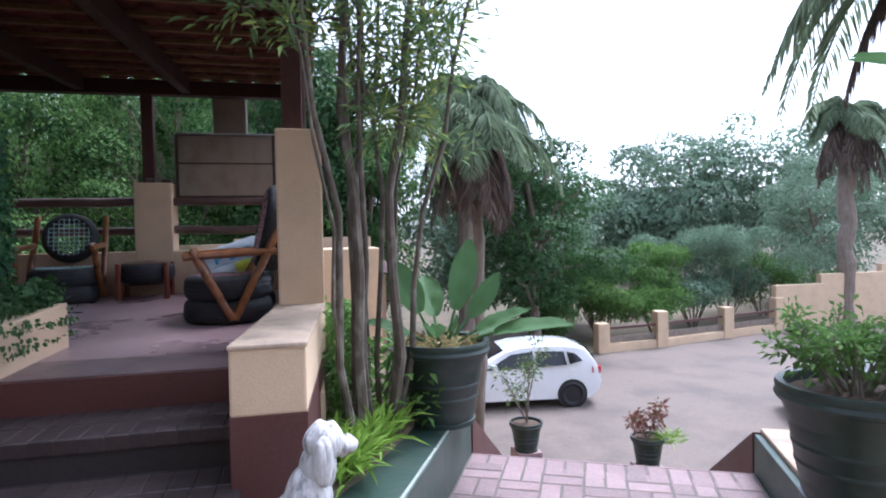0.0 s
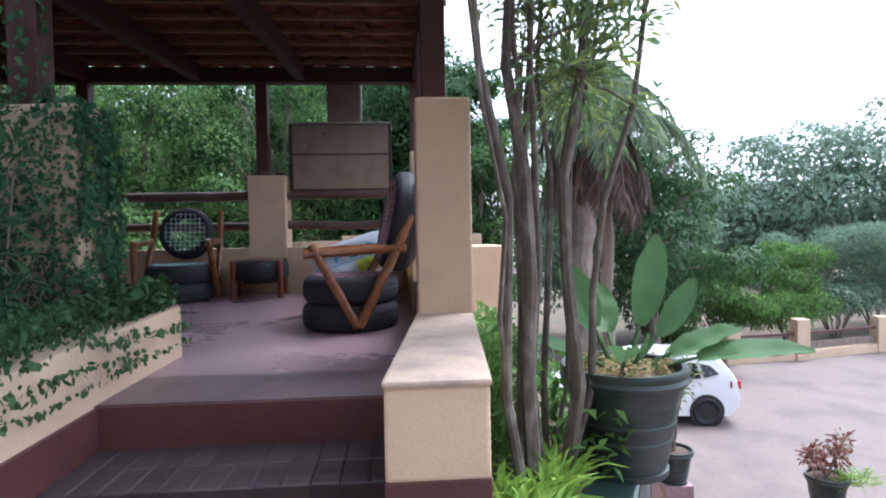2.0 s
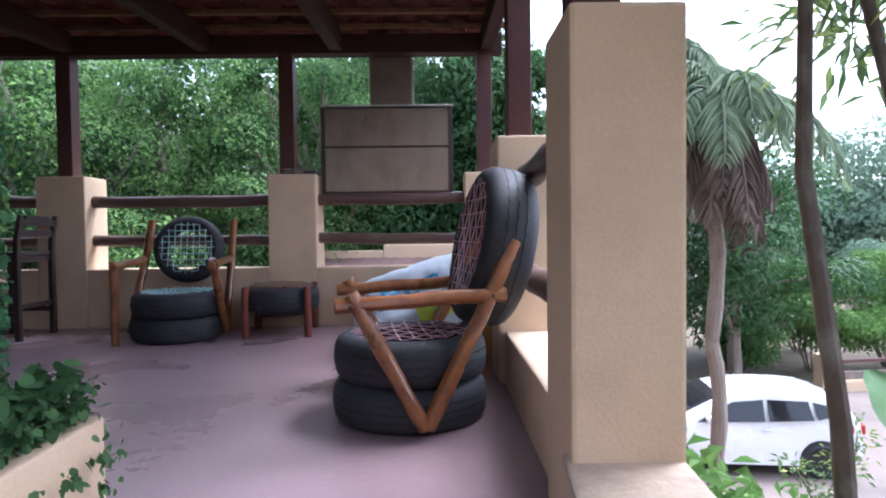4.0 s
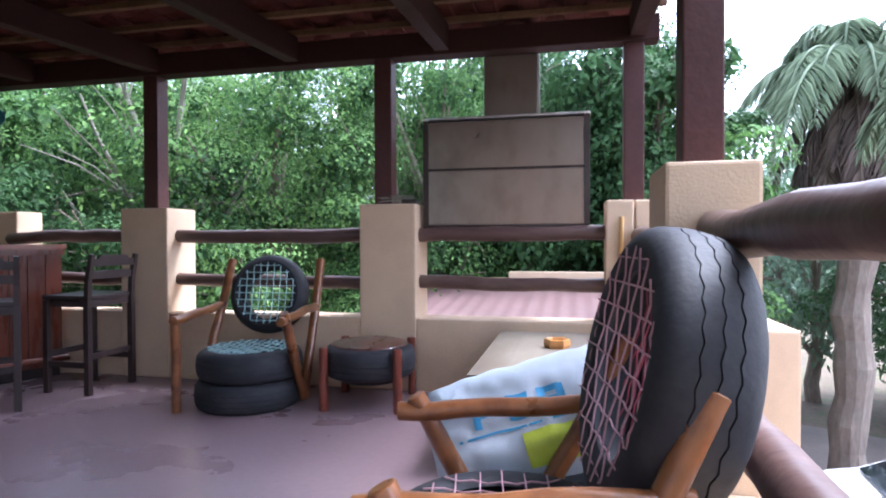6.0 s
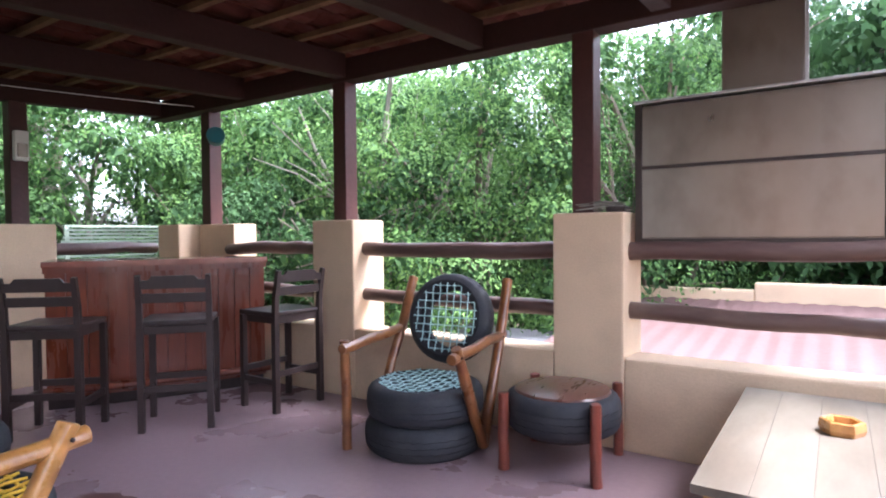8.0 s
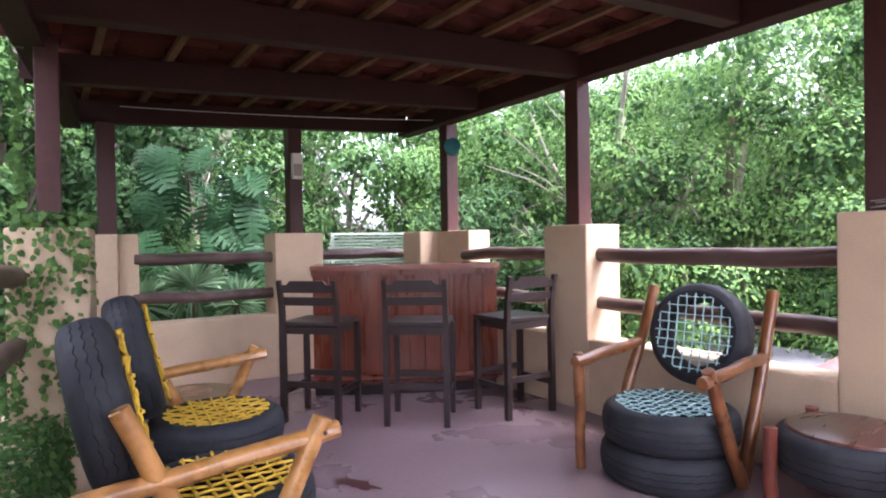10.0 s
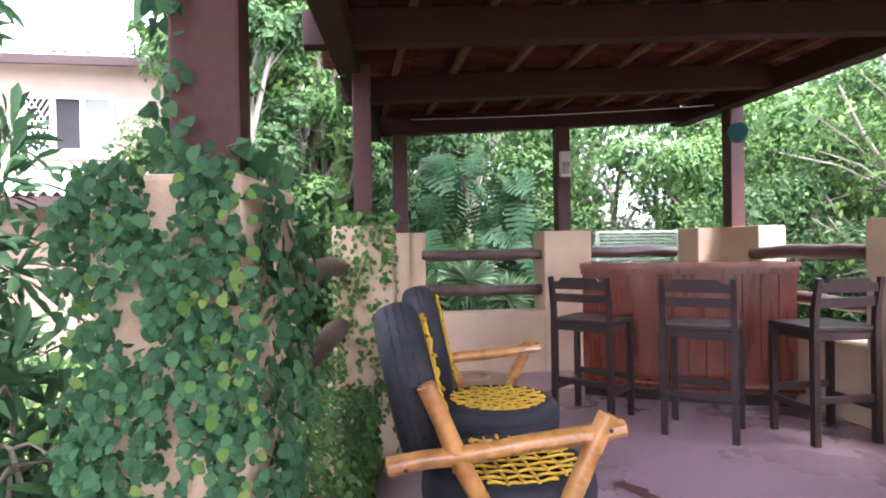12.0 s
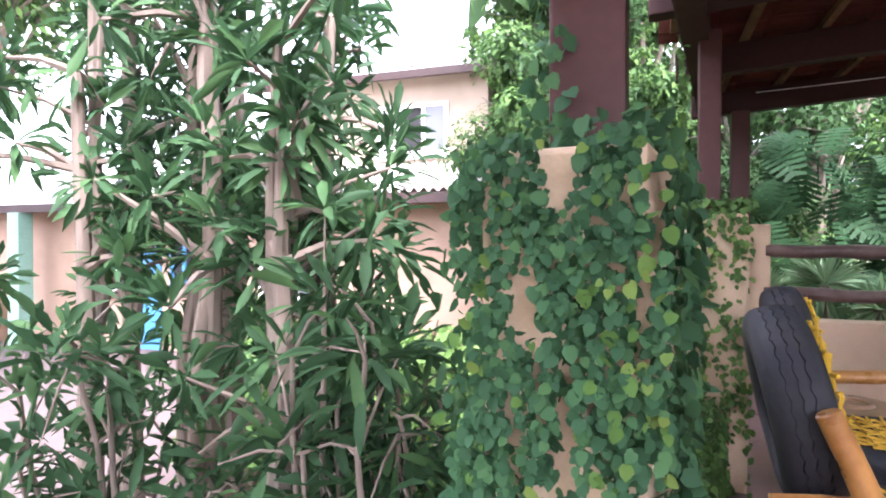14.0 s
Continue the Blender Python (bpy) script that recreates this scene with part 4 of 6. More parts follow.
for u0, u1, nm in ((1.504, 1.66, "stringer"), (-0.16, -0.004, "stringer")):
    bm = prism(bmesh.new(), [(u0, 0.06), (u1, 0.06), (u1, 4.2), (u0, 4.2)], -3.4, [-0.36, -0.36, -2.75, -2.75])
    bmesh.ops.transform(bm, matrix=LAND, verts=bm.verts)
    part(nm, bm, MAROON, stair, "brown painted sloping stair wall")


def pot(m, r_top, h, label, group="", bands=2):
    t = thing("plant_pot", m, label, "plant pot", group)
    rb = r_top * 0.66
    prof = [(0.0, 0.0), (rb + 0.01, 0.0), (rb + 0.012, 0.03), (rb, 0.035)]
    for i in range(1, 5):
        k = i / 6
        r = rb + (r_top * 0.93 - rb) * k
        prof += [(r, h * k * 0.95), (r + (0.006 if i in (2, 3)[:bands] else 0), h * (k * 0.95 + 0.012)), (r + (0.006 if i in (2, 3)[:bands] else 0), h * (k * 0.95 + 0.03)), (r + 0.002, h * (k * 0.95 + 0.042))]
    prof += [(r_top * 0.94, h * 0.84), (r_top * 1.0, h * 0.855), (r_top * 1.03, h * 0.89), (r_top * 1.0, h * 0.925), (r_top * 1.02, h * 0.97), (r_top * 1.0, h), (r_top * 0.90, h * 0.995), (r_top * 0.88, h * 0.90), (0.0, h * 0.90)]
    part("body", lathe(bmesh.new(), prof, 48), POTGREEN, t, smooth=True)
    soil = lathe(bmesh.new(), [(0.0, h * 0.935), (r_top * 0.5, h * 0.93), (r_top * 0.87, h * 0.91)], 32)
    for v in soil.verts:
        v.co.z += 0.012 * noise.noise(v.co * 18)
    part("soil", soil, SOIL, t, "dry soil")
    return t


def blade(bm, base, way, length, width, arch, up=(0, 0, 1), stalk=0.3, cup=0.12):
    """A paddle leaf on its stalk: a bowed blade with a raised midrib."""
    base, way, up = Vector(base), Vector(way).normalized(), Vector(up)
    side = way.cross(up).normalized()
    nrm = side.cross(way).normalized()
    tube(bm, [base, base + way * stalk * 0.5 + nrm * 0.0, base + way * stalk], [0.012, 0.010, 0.007], 6)
    rows = []
    for i in range(13):
        k = i / 12
        c = base + way * (stalk + length * k) - nrm * (arch * length * k * k)
        w = width * 0.5 * (math.sin(math.pi * min(k * 0.93 + 0.05, 1)) ** 0.62) * (1 - 0.15 * k)
        row = []
        for j in range(-3, 4):
            f = j / 3
            row.append(bm.verts.new(c + side * w * f + nrm * (cup * w * abs(f) - 0.012 * (1 - abs(f)) + 0.012 * noise.noise((i * 0.7, j * 1.1, width * 9)))))
        rows.append(row)
    for a, b in zip(rows, rows[1:]):
        for j in range(6):
            bm.faces.new((a[j], a[j + 1], b[j + 1], b[j]))
    return bm


big_pot = pot(pose(1.40, 4.92, -0.564), 0.325, 0.56, "large dark green ribbed pot on the ledge", "large green pots")
bird = thing("broadleaf_plant", pose(1.40, 4.92, -0.045) @ Matrix.Diagonal((1.3, 1.3, 1.3, 1)), "broad-leaved plant with paddle leaves in the green pot", "plant")
for a, lean, ln, w, arch, stalk in ((172, 24, 0.30, 0.17, 0.05, 0.20), (28, 20, 0.40, 0.18, 0.04, 0.20), (10, 42, 0.30, 0.13, 0.10, 0.20), (350, 62, 0.30, 0.15, 0.15, 0.18), (335, 72, 0.40, 0.17, 0.22, 0.26), (20, 78, 0.32, 0.14, 0.30, 0.22), (190, 60, 0.26, 0.13, 0.2, 0.15), (250, 55, 0.26, 0.12, 0.25, 0.15), (90, 45, 0.36, 0.17, 0.2, 0.2), (300, 30, 0.10, 0.03, 0.1, 0.10)):
    d = (math.cos(radians(a)) * math.sin(radians(lean)), math.sin(radians(a)) * math.sin(radians(lean)), math.cos(radians(lean)))
    up = (0.30, -0.95, 0.2) if lean < 45 else (-0.1, -0.3, 1.0)
    part("leaf", blade(bmesh.new(), (0.03 * math.cos(radians(a)), 0.03 * math.sin(radians(a)), -0.01), d, ln, w, arch, up, stalk), LEAF["banana"], bird, smooth=True)
p = spread(420, (-0.2, -0.2, -0.01), (0.2, 0.2, 0.05))
p = p[np.hypot(p[:, 0], p[:, 1]) < 0.205]
ground_cover = leaves("foliage", p, RNG.normal(size=p.shape) * [1, 1, 0.3], 0.045, 0.018, LEAF["litter"], bird, "low creeping foliage at its foot")

pot(pose(3.13, 3.35, -0.655), 0.345, 0.60, "large dark green ribbed pot on the curb", "large green pots")


def stems_shrub(name, m, label, stems, leaf, n, ll, lw, material=BARKPALE, rad=0.012, up=0.5, category="shrub", long=False, tuft=0.10, droop=0.2, clear=None):
    """Woody stems from given base and tip places, with leaves gathered round the ends."""
    t = thing(name, m, label, category)
    bm = bmesh.new()
    ends = []
    for i, (a, b, r) in enumerate(stems):
        pts = log_points(a, b, 0.032 * (Vector(b) - Vector(a)).length, 7, i * 1.7 + 0.3)
        tube(bm, pts, [r * (1 - 0.55 * k / 7) for k in range(8)], 8, 0.15)
        for s in (4, 5, 6, 7):
            for _ in range(2):
                w = Vector(unit(RNG.normal(size=3) + np.array([0, 0, up])))
                e = pts[s] + w * (0.12 + 0.35 * RNG.random()) * (Vector(b) - Vector(a)).length * 0.35
                if clear and e.x < clear[0] and e.z < clear[1] + clear[2] * e.y:
                    continue
                tube(bm, [pts[s], pts[s].lerp(e, 0.5) + Vector((0, 0, 0.02)), e], [r * 0.38, r * 0.28, r * 0.14], 5, cap=False)
                ends.append(e)
        ends.append(pts[-1])
    part("stem", bm, material, t, smooth=True)
    ends = np.array([tuple(e) for e in ends])
    pick = RNG.integers(len(ends), size=n)
    way = unit(RNG.normal(size=(n, 3)) + np.array([0, 0, 0.35]))
    p = ends[pick] + way * RNG.random((n, 1)) * tuft
    if clear:
        ok = ~((p[:, 0] < clear[0]) & (p[:, 2] < clear[1] + clear[2] * p[:, 1]))
        p, way, n = p[ok], way[ok], int(ok.sum())
    size = 0.65 + 0.6 * RNG.random(n)
    leaves("foliage", p, way, ll * size, lw * size, leaf, t, long=long, droop=droop)
    return t


stems = []
for k in range(26):
    a = 2 * math.pi * k / 26
    r = 0.05 + 0.05 * (k % 3)
    stems.append(((r * math.cos(a) * 0.6, r * math.sin(a) * 0.6, 0.0), (math.cos(a) * (0.12 + 0.16 * RNG.random()), math.sin(a) * (0.12 + 0.16 * RNG.random()), 0.13 + 0.22 * RNG.random()), 0.008))
stems_shrub("potted_shrub", pose(3.13, 3.35, -0.10) @ Matrix.Diagonal((1.25, 1.25, 1.05, 1)), "dense green shrub with yellowish leaves in the large pot", stems, LEAF["bright"], 2200, 0.042, 0.018, BARKPALE, tuft=0.06)

small = pot(pose(3.39, 8.54, -2.28), 0.225, 0.39, "small green pot on the stair wall", "small green pots")
part("base_block", boxed((-0.17, -0.17, -1.6), (0.17, 0.17, 0.0), 0.01), PAVER, small)
stems_shrub("small_tree", pose(3.39, 8.54, -1.92) @ Matrix.Diagonal((1.25, 1.25, 1.25, 1)), "thin young tree with sparse fine leaves in a small pot", [((0, 0, 0), (0.05, 0, 0.62), 0.014), ((0.02, 0.02, 0), (-0.25, 0.05, 0.55), 0.010), ((0.0, 0.02, 0.1), (0.2, 0.1, 0.75), 0.010)], LEAF["shrub"], 420, 0.055, 0.02, BARK, tuft=0.12)
small2 = pot(pose(5.02, 8.17, -2.53), 0.225, 0.40, "small green pot beside the stairs", "small green pots")
part("base_block", boxed((-0.17, -0.17, -1.4), (0.17, 0.17, 0.0), 0.01), PAVER, small2)
stems_shrub("bronze_plant", pose(5.02, 8.17, -2.16) @ Matrix.Diagonal((1.25, 1.25, 1.25, 1)), "small bronze-red leaved plant in a pot", [((0, 0, 0), (0.1, 0, 0.25), 0.01), ((0, 0, 0), (-0.1, 0.05, 0.25), 0.01), ((0, 0, 0), (-0.2, -0.05, 0.2), 0.01), ((0, 0, 0), (0.2, 0.05, 0.3), 0.01)], LEAF["bronze"], 420, 0.06, 0.025, BARK, tuft=0.10)
p = spread(140, (5.05, 7.95, -2.24), (5.4, 8.1, -2.09))
gt = thing("grass_tuft", pose(0, 0, 0), "tuft of grass in the small pot", "grass", kind="stuff")
leaves("blades", p, RNG.normal(size=p.shape) * [0.5, 0.5, 0.1] + [0, 0, 0.6], 0.22, 0.012, LEAF["grass"], gt, long=True, droop=0.4)

# The spaniel statue: one plain mesh of merged lumps.
bm = bmesh.new()


def lump(x, y, z, rx, ry, rz, tilt=0):
    bmesh.ops.create_icosphere(bm, subdivisions=4, radius=1.0, matrix=pose(x, y, z, 0, tilt, 0) @ Matrix.Diagonal((rx, ry, rz, 1)))


for args in ((-0.01, 0, 0.12, 0.10, 0.085, 0.13), (0.02, 0, 0.20, 0.075, 0.07, 0.12), (0.05, 0, 0.30, 0.055, 0.055, 0.075), (0.07, 0, 0.375, 0.062, 0.058, 0.06), (0.13, 0, 0.355, 0.042, 0.034, 0.030), (0.055, 0.055, 0.335, 0.03, 0.022, 0.075), (0.055, -0.055, 0.335, 0.03, 0.022, 0.075),
             (0.075, 0.045, 0.09, 0.028, 0.028, 0.10), (0.075, -0.045, 0.09, 0.028, 0.028, 0.10), (0.10, 0.045, 0.015, 0.045, 0.03, 0.02), (0.10, -0.045, 0.015, 0.045, 0.03, 0.02), (-0.03, 0.075, 0.06, 0.09, 0.045, 0.065), (-0.03, -0.075, 0.06, 0.09, 0.045, 0.065), (-0.12, 0.0, 0.025, 0.06, 0.03, 0.025)):
    lump(*args)
for v in bm.verts:
    n3 = noise.noise(Vector((v.co.x * 45, v.co.y * 45, v.co.z * 13)))
    v.co += v.co.normalized() * 0.010 * n3
dog = part("dog_statue", bm, STATUE, smooth=True)
dog.matrix_basis = pose(0.47, 3.28, -0.565, 0, 0, 10) @ Matrix.Diagonal((1.30, 1.30, 1.33, 1))
tagged(dog, "weathered white stone statue of a sitting spaniel", "statue")

ban = thing("banana_plant", pose(4.45, 3.35, -0.7), "banana plant with long drooping green leaves", "plant")
part("stem", tube(bmesh.new(), log_points((0, 0, -0.3), (0.05, 0, 1.9), 0.05, 6, 2.0), [0.09, 0.085, 0.08, 0.075, 0.07, 0.06, 0.04], 10, 0.05), LEAF["banana"], ban, smooth=True)
for a, lean, ln in ((165, 50, 0.95), (200, 75, 0.9), (120, 40, 0.9), (250, 70, 0.8), (30, 45, 0.9), (320, 60, 0.8), (185, 100, 0.7)):
    d = (math.cos(radians(a)) * math.sin(radians(lean)), math.sin(radians(a)) * math.sin(radians(lean)), math.cos(radians(lean)))
    part("leaf", blade(bmesh.new(), (0.05, 0, 1.85), d, ln, 0.30, 0.35, (0, 0, 1), 0.22), LEAF["banana"], ban, smooth=True)

# Multi-stemmed tree and low plants in the bed.
stems = []
for k, (x, y, tx, ty, tz, r) in enumerate(((0.72, 4.22, 0.68, 4.3, 3.0, 0.034), (0.76, 4.32, 0.74, 4.5, 3.2, 0.030), (0.79, 4.26, 0.84, 4.2, 3.1, 0.028), (0.90, 4.32, 1.02, 4.35, 3.0, 0.034), (0.96, 4.40, 1.30, 4.5, 2.8, 0.030), (0.88, 4.48, 0.98, 4.8, 3.1, 0.026), (0.82, 4.55, 0.7, 4.9, 3.0, 0.022), (0.74, 4.28, 0.70, 4.15, 2.6, 0.020), (0.88, 4.40, 1.20, 4.6, 3.2, 0.018), (0.76, 4.20, 0.42, 3.75, 2.9, 0.022), (0.72, 4.18, 0.52, 3.70, 2.6, 0.018))):
    stems.append(((x + 0.06, y + 0.33, -0.55), (0.95 + (tx - 0.9) * 1.5 + 0.12 * math.sin(2.3 * k) + 0.10, ty + 0.33, tz), r * (0.75 + 0.4 * (k % 3 == 0))))
stems_shrub("bed_tree", Matrix(), "slender multi-stemmed tree with narrow grey-green leaves in the bed", stems, LEAF["shrub"], 10000, 0.088, 0.021, BARKMOTTLED, up=0.7, category="tree", long=False, tuft=0.30, droop=0.15, clear=(0.74, -0.2, 0.45))
grass = thing("bed_grass", Matrix(), "bright green strappy grass in the bed", "grass", kind="stuff")
cl = np.array([[0.60, 3.95], [0.66, 4.05], [0.74, 4.2], [0.84, 4.35], [0.64, 4.3], [0.92, 4.5], [0.72, 4.08], [1.0, 4.65], [0.62, 4.15]])
pk = RNG.integers(len(cl), size=420)
p = np.concatenate([cl[pk] + RNG.normal(size=(420, 2)) * 0.035, np.full((420, 1), -0.52)], 1)
leaves("blades", p, RNG.normal(size=p.shape) * [0.45, 0.45, 0.1] + [0, 0, 0.9], 0.22 + 0.28 * RNG.random(420), 0.022, LEAF["grass"], grass, long=True, droop=0.45)
low = thing("bed_plants", Matrix(), "low leafy plants and dead stalks in the bed", "plants", kind="stuff")
p = np.concatenate([spread(900, (0.64, 4.6, -0.5), (0.85, 5.9, 0.2)), spread(500, (0.8, 4.6, -0.5), (1.4, 6.0, -0.1))])
leaves("foliage", p, RNG.normal(size=p.shape) + [0, 0, 0.3], 0.09, 0.04, LEAF["bright"], low)

# Ivy over the front wall, its piers and the steps' wall.
ivy = thing("ivy", Matrix(), "dense dark green ivy with lighter young leaves climbing over piers and wall", "ivy", kind="stuff")


def ivy_face(n, origin, u, v, normal, depth, size, mt="ivy", keep=None):
    o, u, v, nm = (np.array(k, float) for k in (origin, u, v, normal))
    a, b = RNG.random((n, 1)), RNG.random((n, 1))
    if keep is not None:
        ok = np.array([noise.noise(Vector((float(i) * keep[0], float(j) * keep[0], keep[1]))) > keep[2] for i, j in zip(a[:, 0], b[:, 0])])
        a, b = a[ok], b[ok]
    p = o + a * u + b * v + nm * (0.01 + depth * RNG.random(a.shape))
    s = size * (0.6 + 0.8 * RNG.random(len(p)))
    d = RNG.normal(size=p.shape) * 0.55 + np.array([0, 0, -0.8]) + nm * 0.25
    return p, d, s, np.broadcast_to(nm, p.shape) + RNG.normal(size=p.shape) * 0.35


def ivy_mesh(name, sheets, mt):
    p, d, s, f = (np.concatenate(k) for k in zip(*sheets))
    leaves(name, p, d, s, s * 0.88, LEAF[mt], ivy, face=f, droop=0.05, fold=0.10, heart=True)


q = lambda x, y, z=0.0: tuple(fr @ Vector((x, y, z)))
ex = fr.to_3x3() @ Vector((1, 0, 0))
ey = fr.to_3x3() @ Vector((0, 1, 0))
sheets = [ivy_face(7600, q(4.52, -0.335, -0.5), ey * 0.375, (0, 0, 1.95), ex, 0.06, 0.0225, keep=(11.0, 0.3, -0.15)),
          ivy_face(2000, q(4.05, -0.30, -0.5), ex * 0.50, (0, 0, 1.95), -ey, 0.055, 0.026),
          ivy_face(1900, q(4.05, 0.0, -0.1), ex * 0.50, (0, 0, 1.5), ey, 0.05, 0.032, keep=(6.0, 1.3, -0.05)),
          ivy_face(160, q(4.05, -0.31, 1.43), (0.40, 0, 0), (0, 0.30, 0), (0, 0, 1), 0.08, 0.036),
          ivy_face(70, q(4.28, -0.25, 1.45), (0.01, 0.06, 0), (0, 0, 0.95), (1, 0, 0), 0.03, 0.032),
          ivy_face(60, q(4.12, -0.27, 1.45), (0.16, 0, 0), (0, 0, 0.8), (0, -1, 0), 0.05, 0.036)]
ivy_mesh("pier_ivy", sheets, "ivy")
sheets = [ivy_face(300, q(4.55, -0.335, -0.5), ey * 0.375, (0, 0, 1.95), ex, 0.06, 0.023, keep=(5.0, 4.3, 0.04)), ivy_face(110, q(4.55, -0.10, -0.2), ey * 0.14, (0, 0, 1.6), ex, 0.05, 0.025), ivy_face(120, q(2.25, -0.22, 0.3), ey * 0.40, (0, 0, 1.15), ex, 0.05, 0.032)]
ivy_mesh("young_ivy", sheets, "ivyyoung")
sheets = [ivy_face(900, q(1.83, -0.22, 0.0), (0.02, 0.36, 0), (0, 0, 1.45), (1, 0, 0), 0.05, 0.035, keep=(4.0, 5.3, -0.05)),
          ivy_face(1100, q(2.22, -0.22, -0.1), ey * 0.40, (0, 0, 1.55), ex, 0.04, 0.030, keep=(6.0, 6.3, -0.05)),
          ivy_face(260, q(1.85, -0.2, 1.42), (0.45, 0, 0), (0, 0.34, 0), (0, 0, 1), 0.06, 0.04),
          ivy_face(2600, q(2.24, -0.30, 0.38), ex * 1.83, ey * 0.32, (0, 0, 1), 0.10, 0.026),
          ivy_face(1500, q(2.24, 0.0, 0.0), ex * 1.83, (0, 0, 0.45), ey, 0.05, 0.034),
          ivy_face(300, q(2.3, -0.12, 0.5), ex * 1.7, (0, 0, 0.85), ey, 0.12, 0.034, keep=(3.0, 8.0, 0.0)),
          ivy_face(120, q(2.0, -0.18, 1.42), (0.0, 0.02, 0), (0, 0, 1.0), (1, 0, 0), 0.05, 0.045)]
ivy_mesh("wall_ivy", sheets, "wood")
sheets = [ivy_face(4800, (-1.42, 2.4, 0.25), (0.36, 0, 0), (0, 3.05, 0.06), (0, 0, 1), 0.12, 0.026),
          ivy_face(1500, (-1.06, 2.4, 0.10), (0, 3.05, 0), (0, 0, 0.20), (1, 0, 0), 0.06, 0.025, keep=(6.0, 2.0, 0.06)),
          ivy_face(260, (-1.2, 4.9, 0.25), (0.10, 0, 0), (0, 0.55, 0), (0, 0, 1), 0.22, 0.05)]
ivy_mesh("low_ivy", sheets, "dark")

# Long-leaved shrubs behind the steps' wall.
LONGS = []
for k, (x, y, h) in enumerate(((-2.0, 4.60, 1.2), (-1.75, 4.72, 1.5), (-1.9, 4.45, 2.2), (-2.15, 4.0, 3.1), (-2.35, 3.75, 3.2), (-2.05, 3.55, 3.0), (-2.6, 4.15, 3.1), (-2.3, 4.36, 2.5), (-1.95, 4.86, 1.3), (-1.75, 3.95, 1.3), (-2.45, 3.3, 3.0), (-1.7, 4.3, 0.9), (-2.75, 3.6, 3.3), (-1.65, 3.0, 2.6), (-1.9, 2.6, 2.9))):
    st_ = []
    for j in range(3 if h > 2 else 6):
        st_.append(((0.06 * noise.noise((k, j, 1)), 0.06 * noise.noise((k, j, 5)), 0), ((0.16 if h > 2 else 0.4) * noise.noise((k * 1.3, j * 2.1, 2)) + 0.03, (0.16 if h > 2 else 0.4) * noise.noise((k * 1.3, j * 2.1, 8)), h * (0.75 + 0.3 * RNG.random()) + 0.2), (0.034 + 0.012 * (j % 2)) if h > 2 else 0.014))
    s_ = stems_shrub("long_leaved_shrub", pose(x, y, -0.6), "tall shrub with pale stems and glossy strap leaves", st_, LEAF["long"], 820 if h > 2 else 540, 0.115, 0.027, BARK, category="shrub", long=True, tuft=0.10, droop=0.22)
    s_["group"] = "strap-leaved shrubs"


# ---- trees and distance ----
def tree(x, y, z, h, r, leaf, n, size, label, trunk=0.13, blobs=12, bark=BARK, low=0.25, name="tree", shape=0.68, core=0.18):
    """A tapered trunk, limbs to uneven clumps, and a crown of small leaves."""
    t = thing(name, pose(x, y, z), label, "tree")
    bm = bmesh.new()
    top = Vector((0.3 * noise.noise((x, y, 1)), 0.3 * noise.noise((x, y, 4)), h * 0.72))
    pts = log_points((0, 0, -0.15), top, 0.25, 8, x + y)
    tube(bm, pts, [trunk * (1 - 0.08 * k) for k in range(9)], 9, 0.1)
    heap = []
    for i in range(blobs):
        a = 2.4 * i + x
        k = (i + 0.5) / blobs
        zz = h * (low + (0.93 - low) * k)
        rr = r * (0.95 - 0.55 * abs(k - 0.45)) * (0.45 + 0.4 * RNG.random())
        c = Vector((math.cos(a) * rr, math.sin(a) * rr, zz))
        heap.append((*c, r * (0.30 + 0.24 * RNG.random())))
        for _ in range(2):
            o_ = Vector(unit(RNG.normal(size=3) + np.array([0, 0, 0.2]))) * r * 0.42
            heap.append((*(c + o_), r * (0.20 + 0.16 * RNG.random())))
        s = pts[min(2 + int(k * 6), 7)]
        mid = s.lerp(c, 0.55) + Vector((0, 0, 0.15 * r))
        tube(bm, [s, mid, c, c + (c - s).normalized() * r * 0.3], [trunk * 0.42, trunk * 0.3, trunk * 0.18, 0.01], 6)
        for w in range(3):
            e = c + Vector(unit(RNG.normal(size=3))) * r * 0.45
            tube(bm, [mid, mid.lerp(e, 0.5) + Vector((0, 0, 0.1)), e], [trunk * 0.16, trunk * 0.1, 0.006], 5, cap=False)
    part("trunk", bm, bark, t, smooth=True)
    p, way = crown_points(heap, n, shape)
    s = size * (0.6 + 0.8 * RNG.random(n))
    leaves("crown", p, np.cross(way, RNG.normal(size=p.shape)) + way * 0.35 + [0, 0, -0.35], s, s * 0.5, LEAF[leaf], t, droop=0.15, fold=0.05, face=way + RNG.normal(size=p.shape) * 0.16 + [0, 0, 0.25])
    # Core leaves take a darker green that stands for shade inside the crown.
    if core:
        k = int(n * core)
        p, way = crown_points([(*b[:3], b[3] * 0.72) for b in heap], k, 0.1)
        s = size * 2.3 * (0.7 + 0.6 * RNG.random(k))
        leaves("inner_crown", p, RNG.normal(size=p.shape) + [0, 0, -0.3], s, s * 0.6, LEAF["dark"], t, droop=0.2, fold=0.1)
    return t


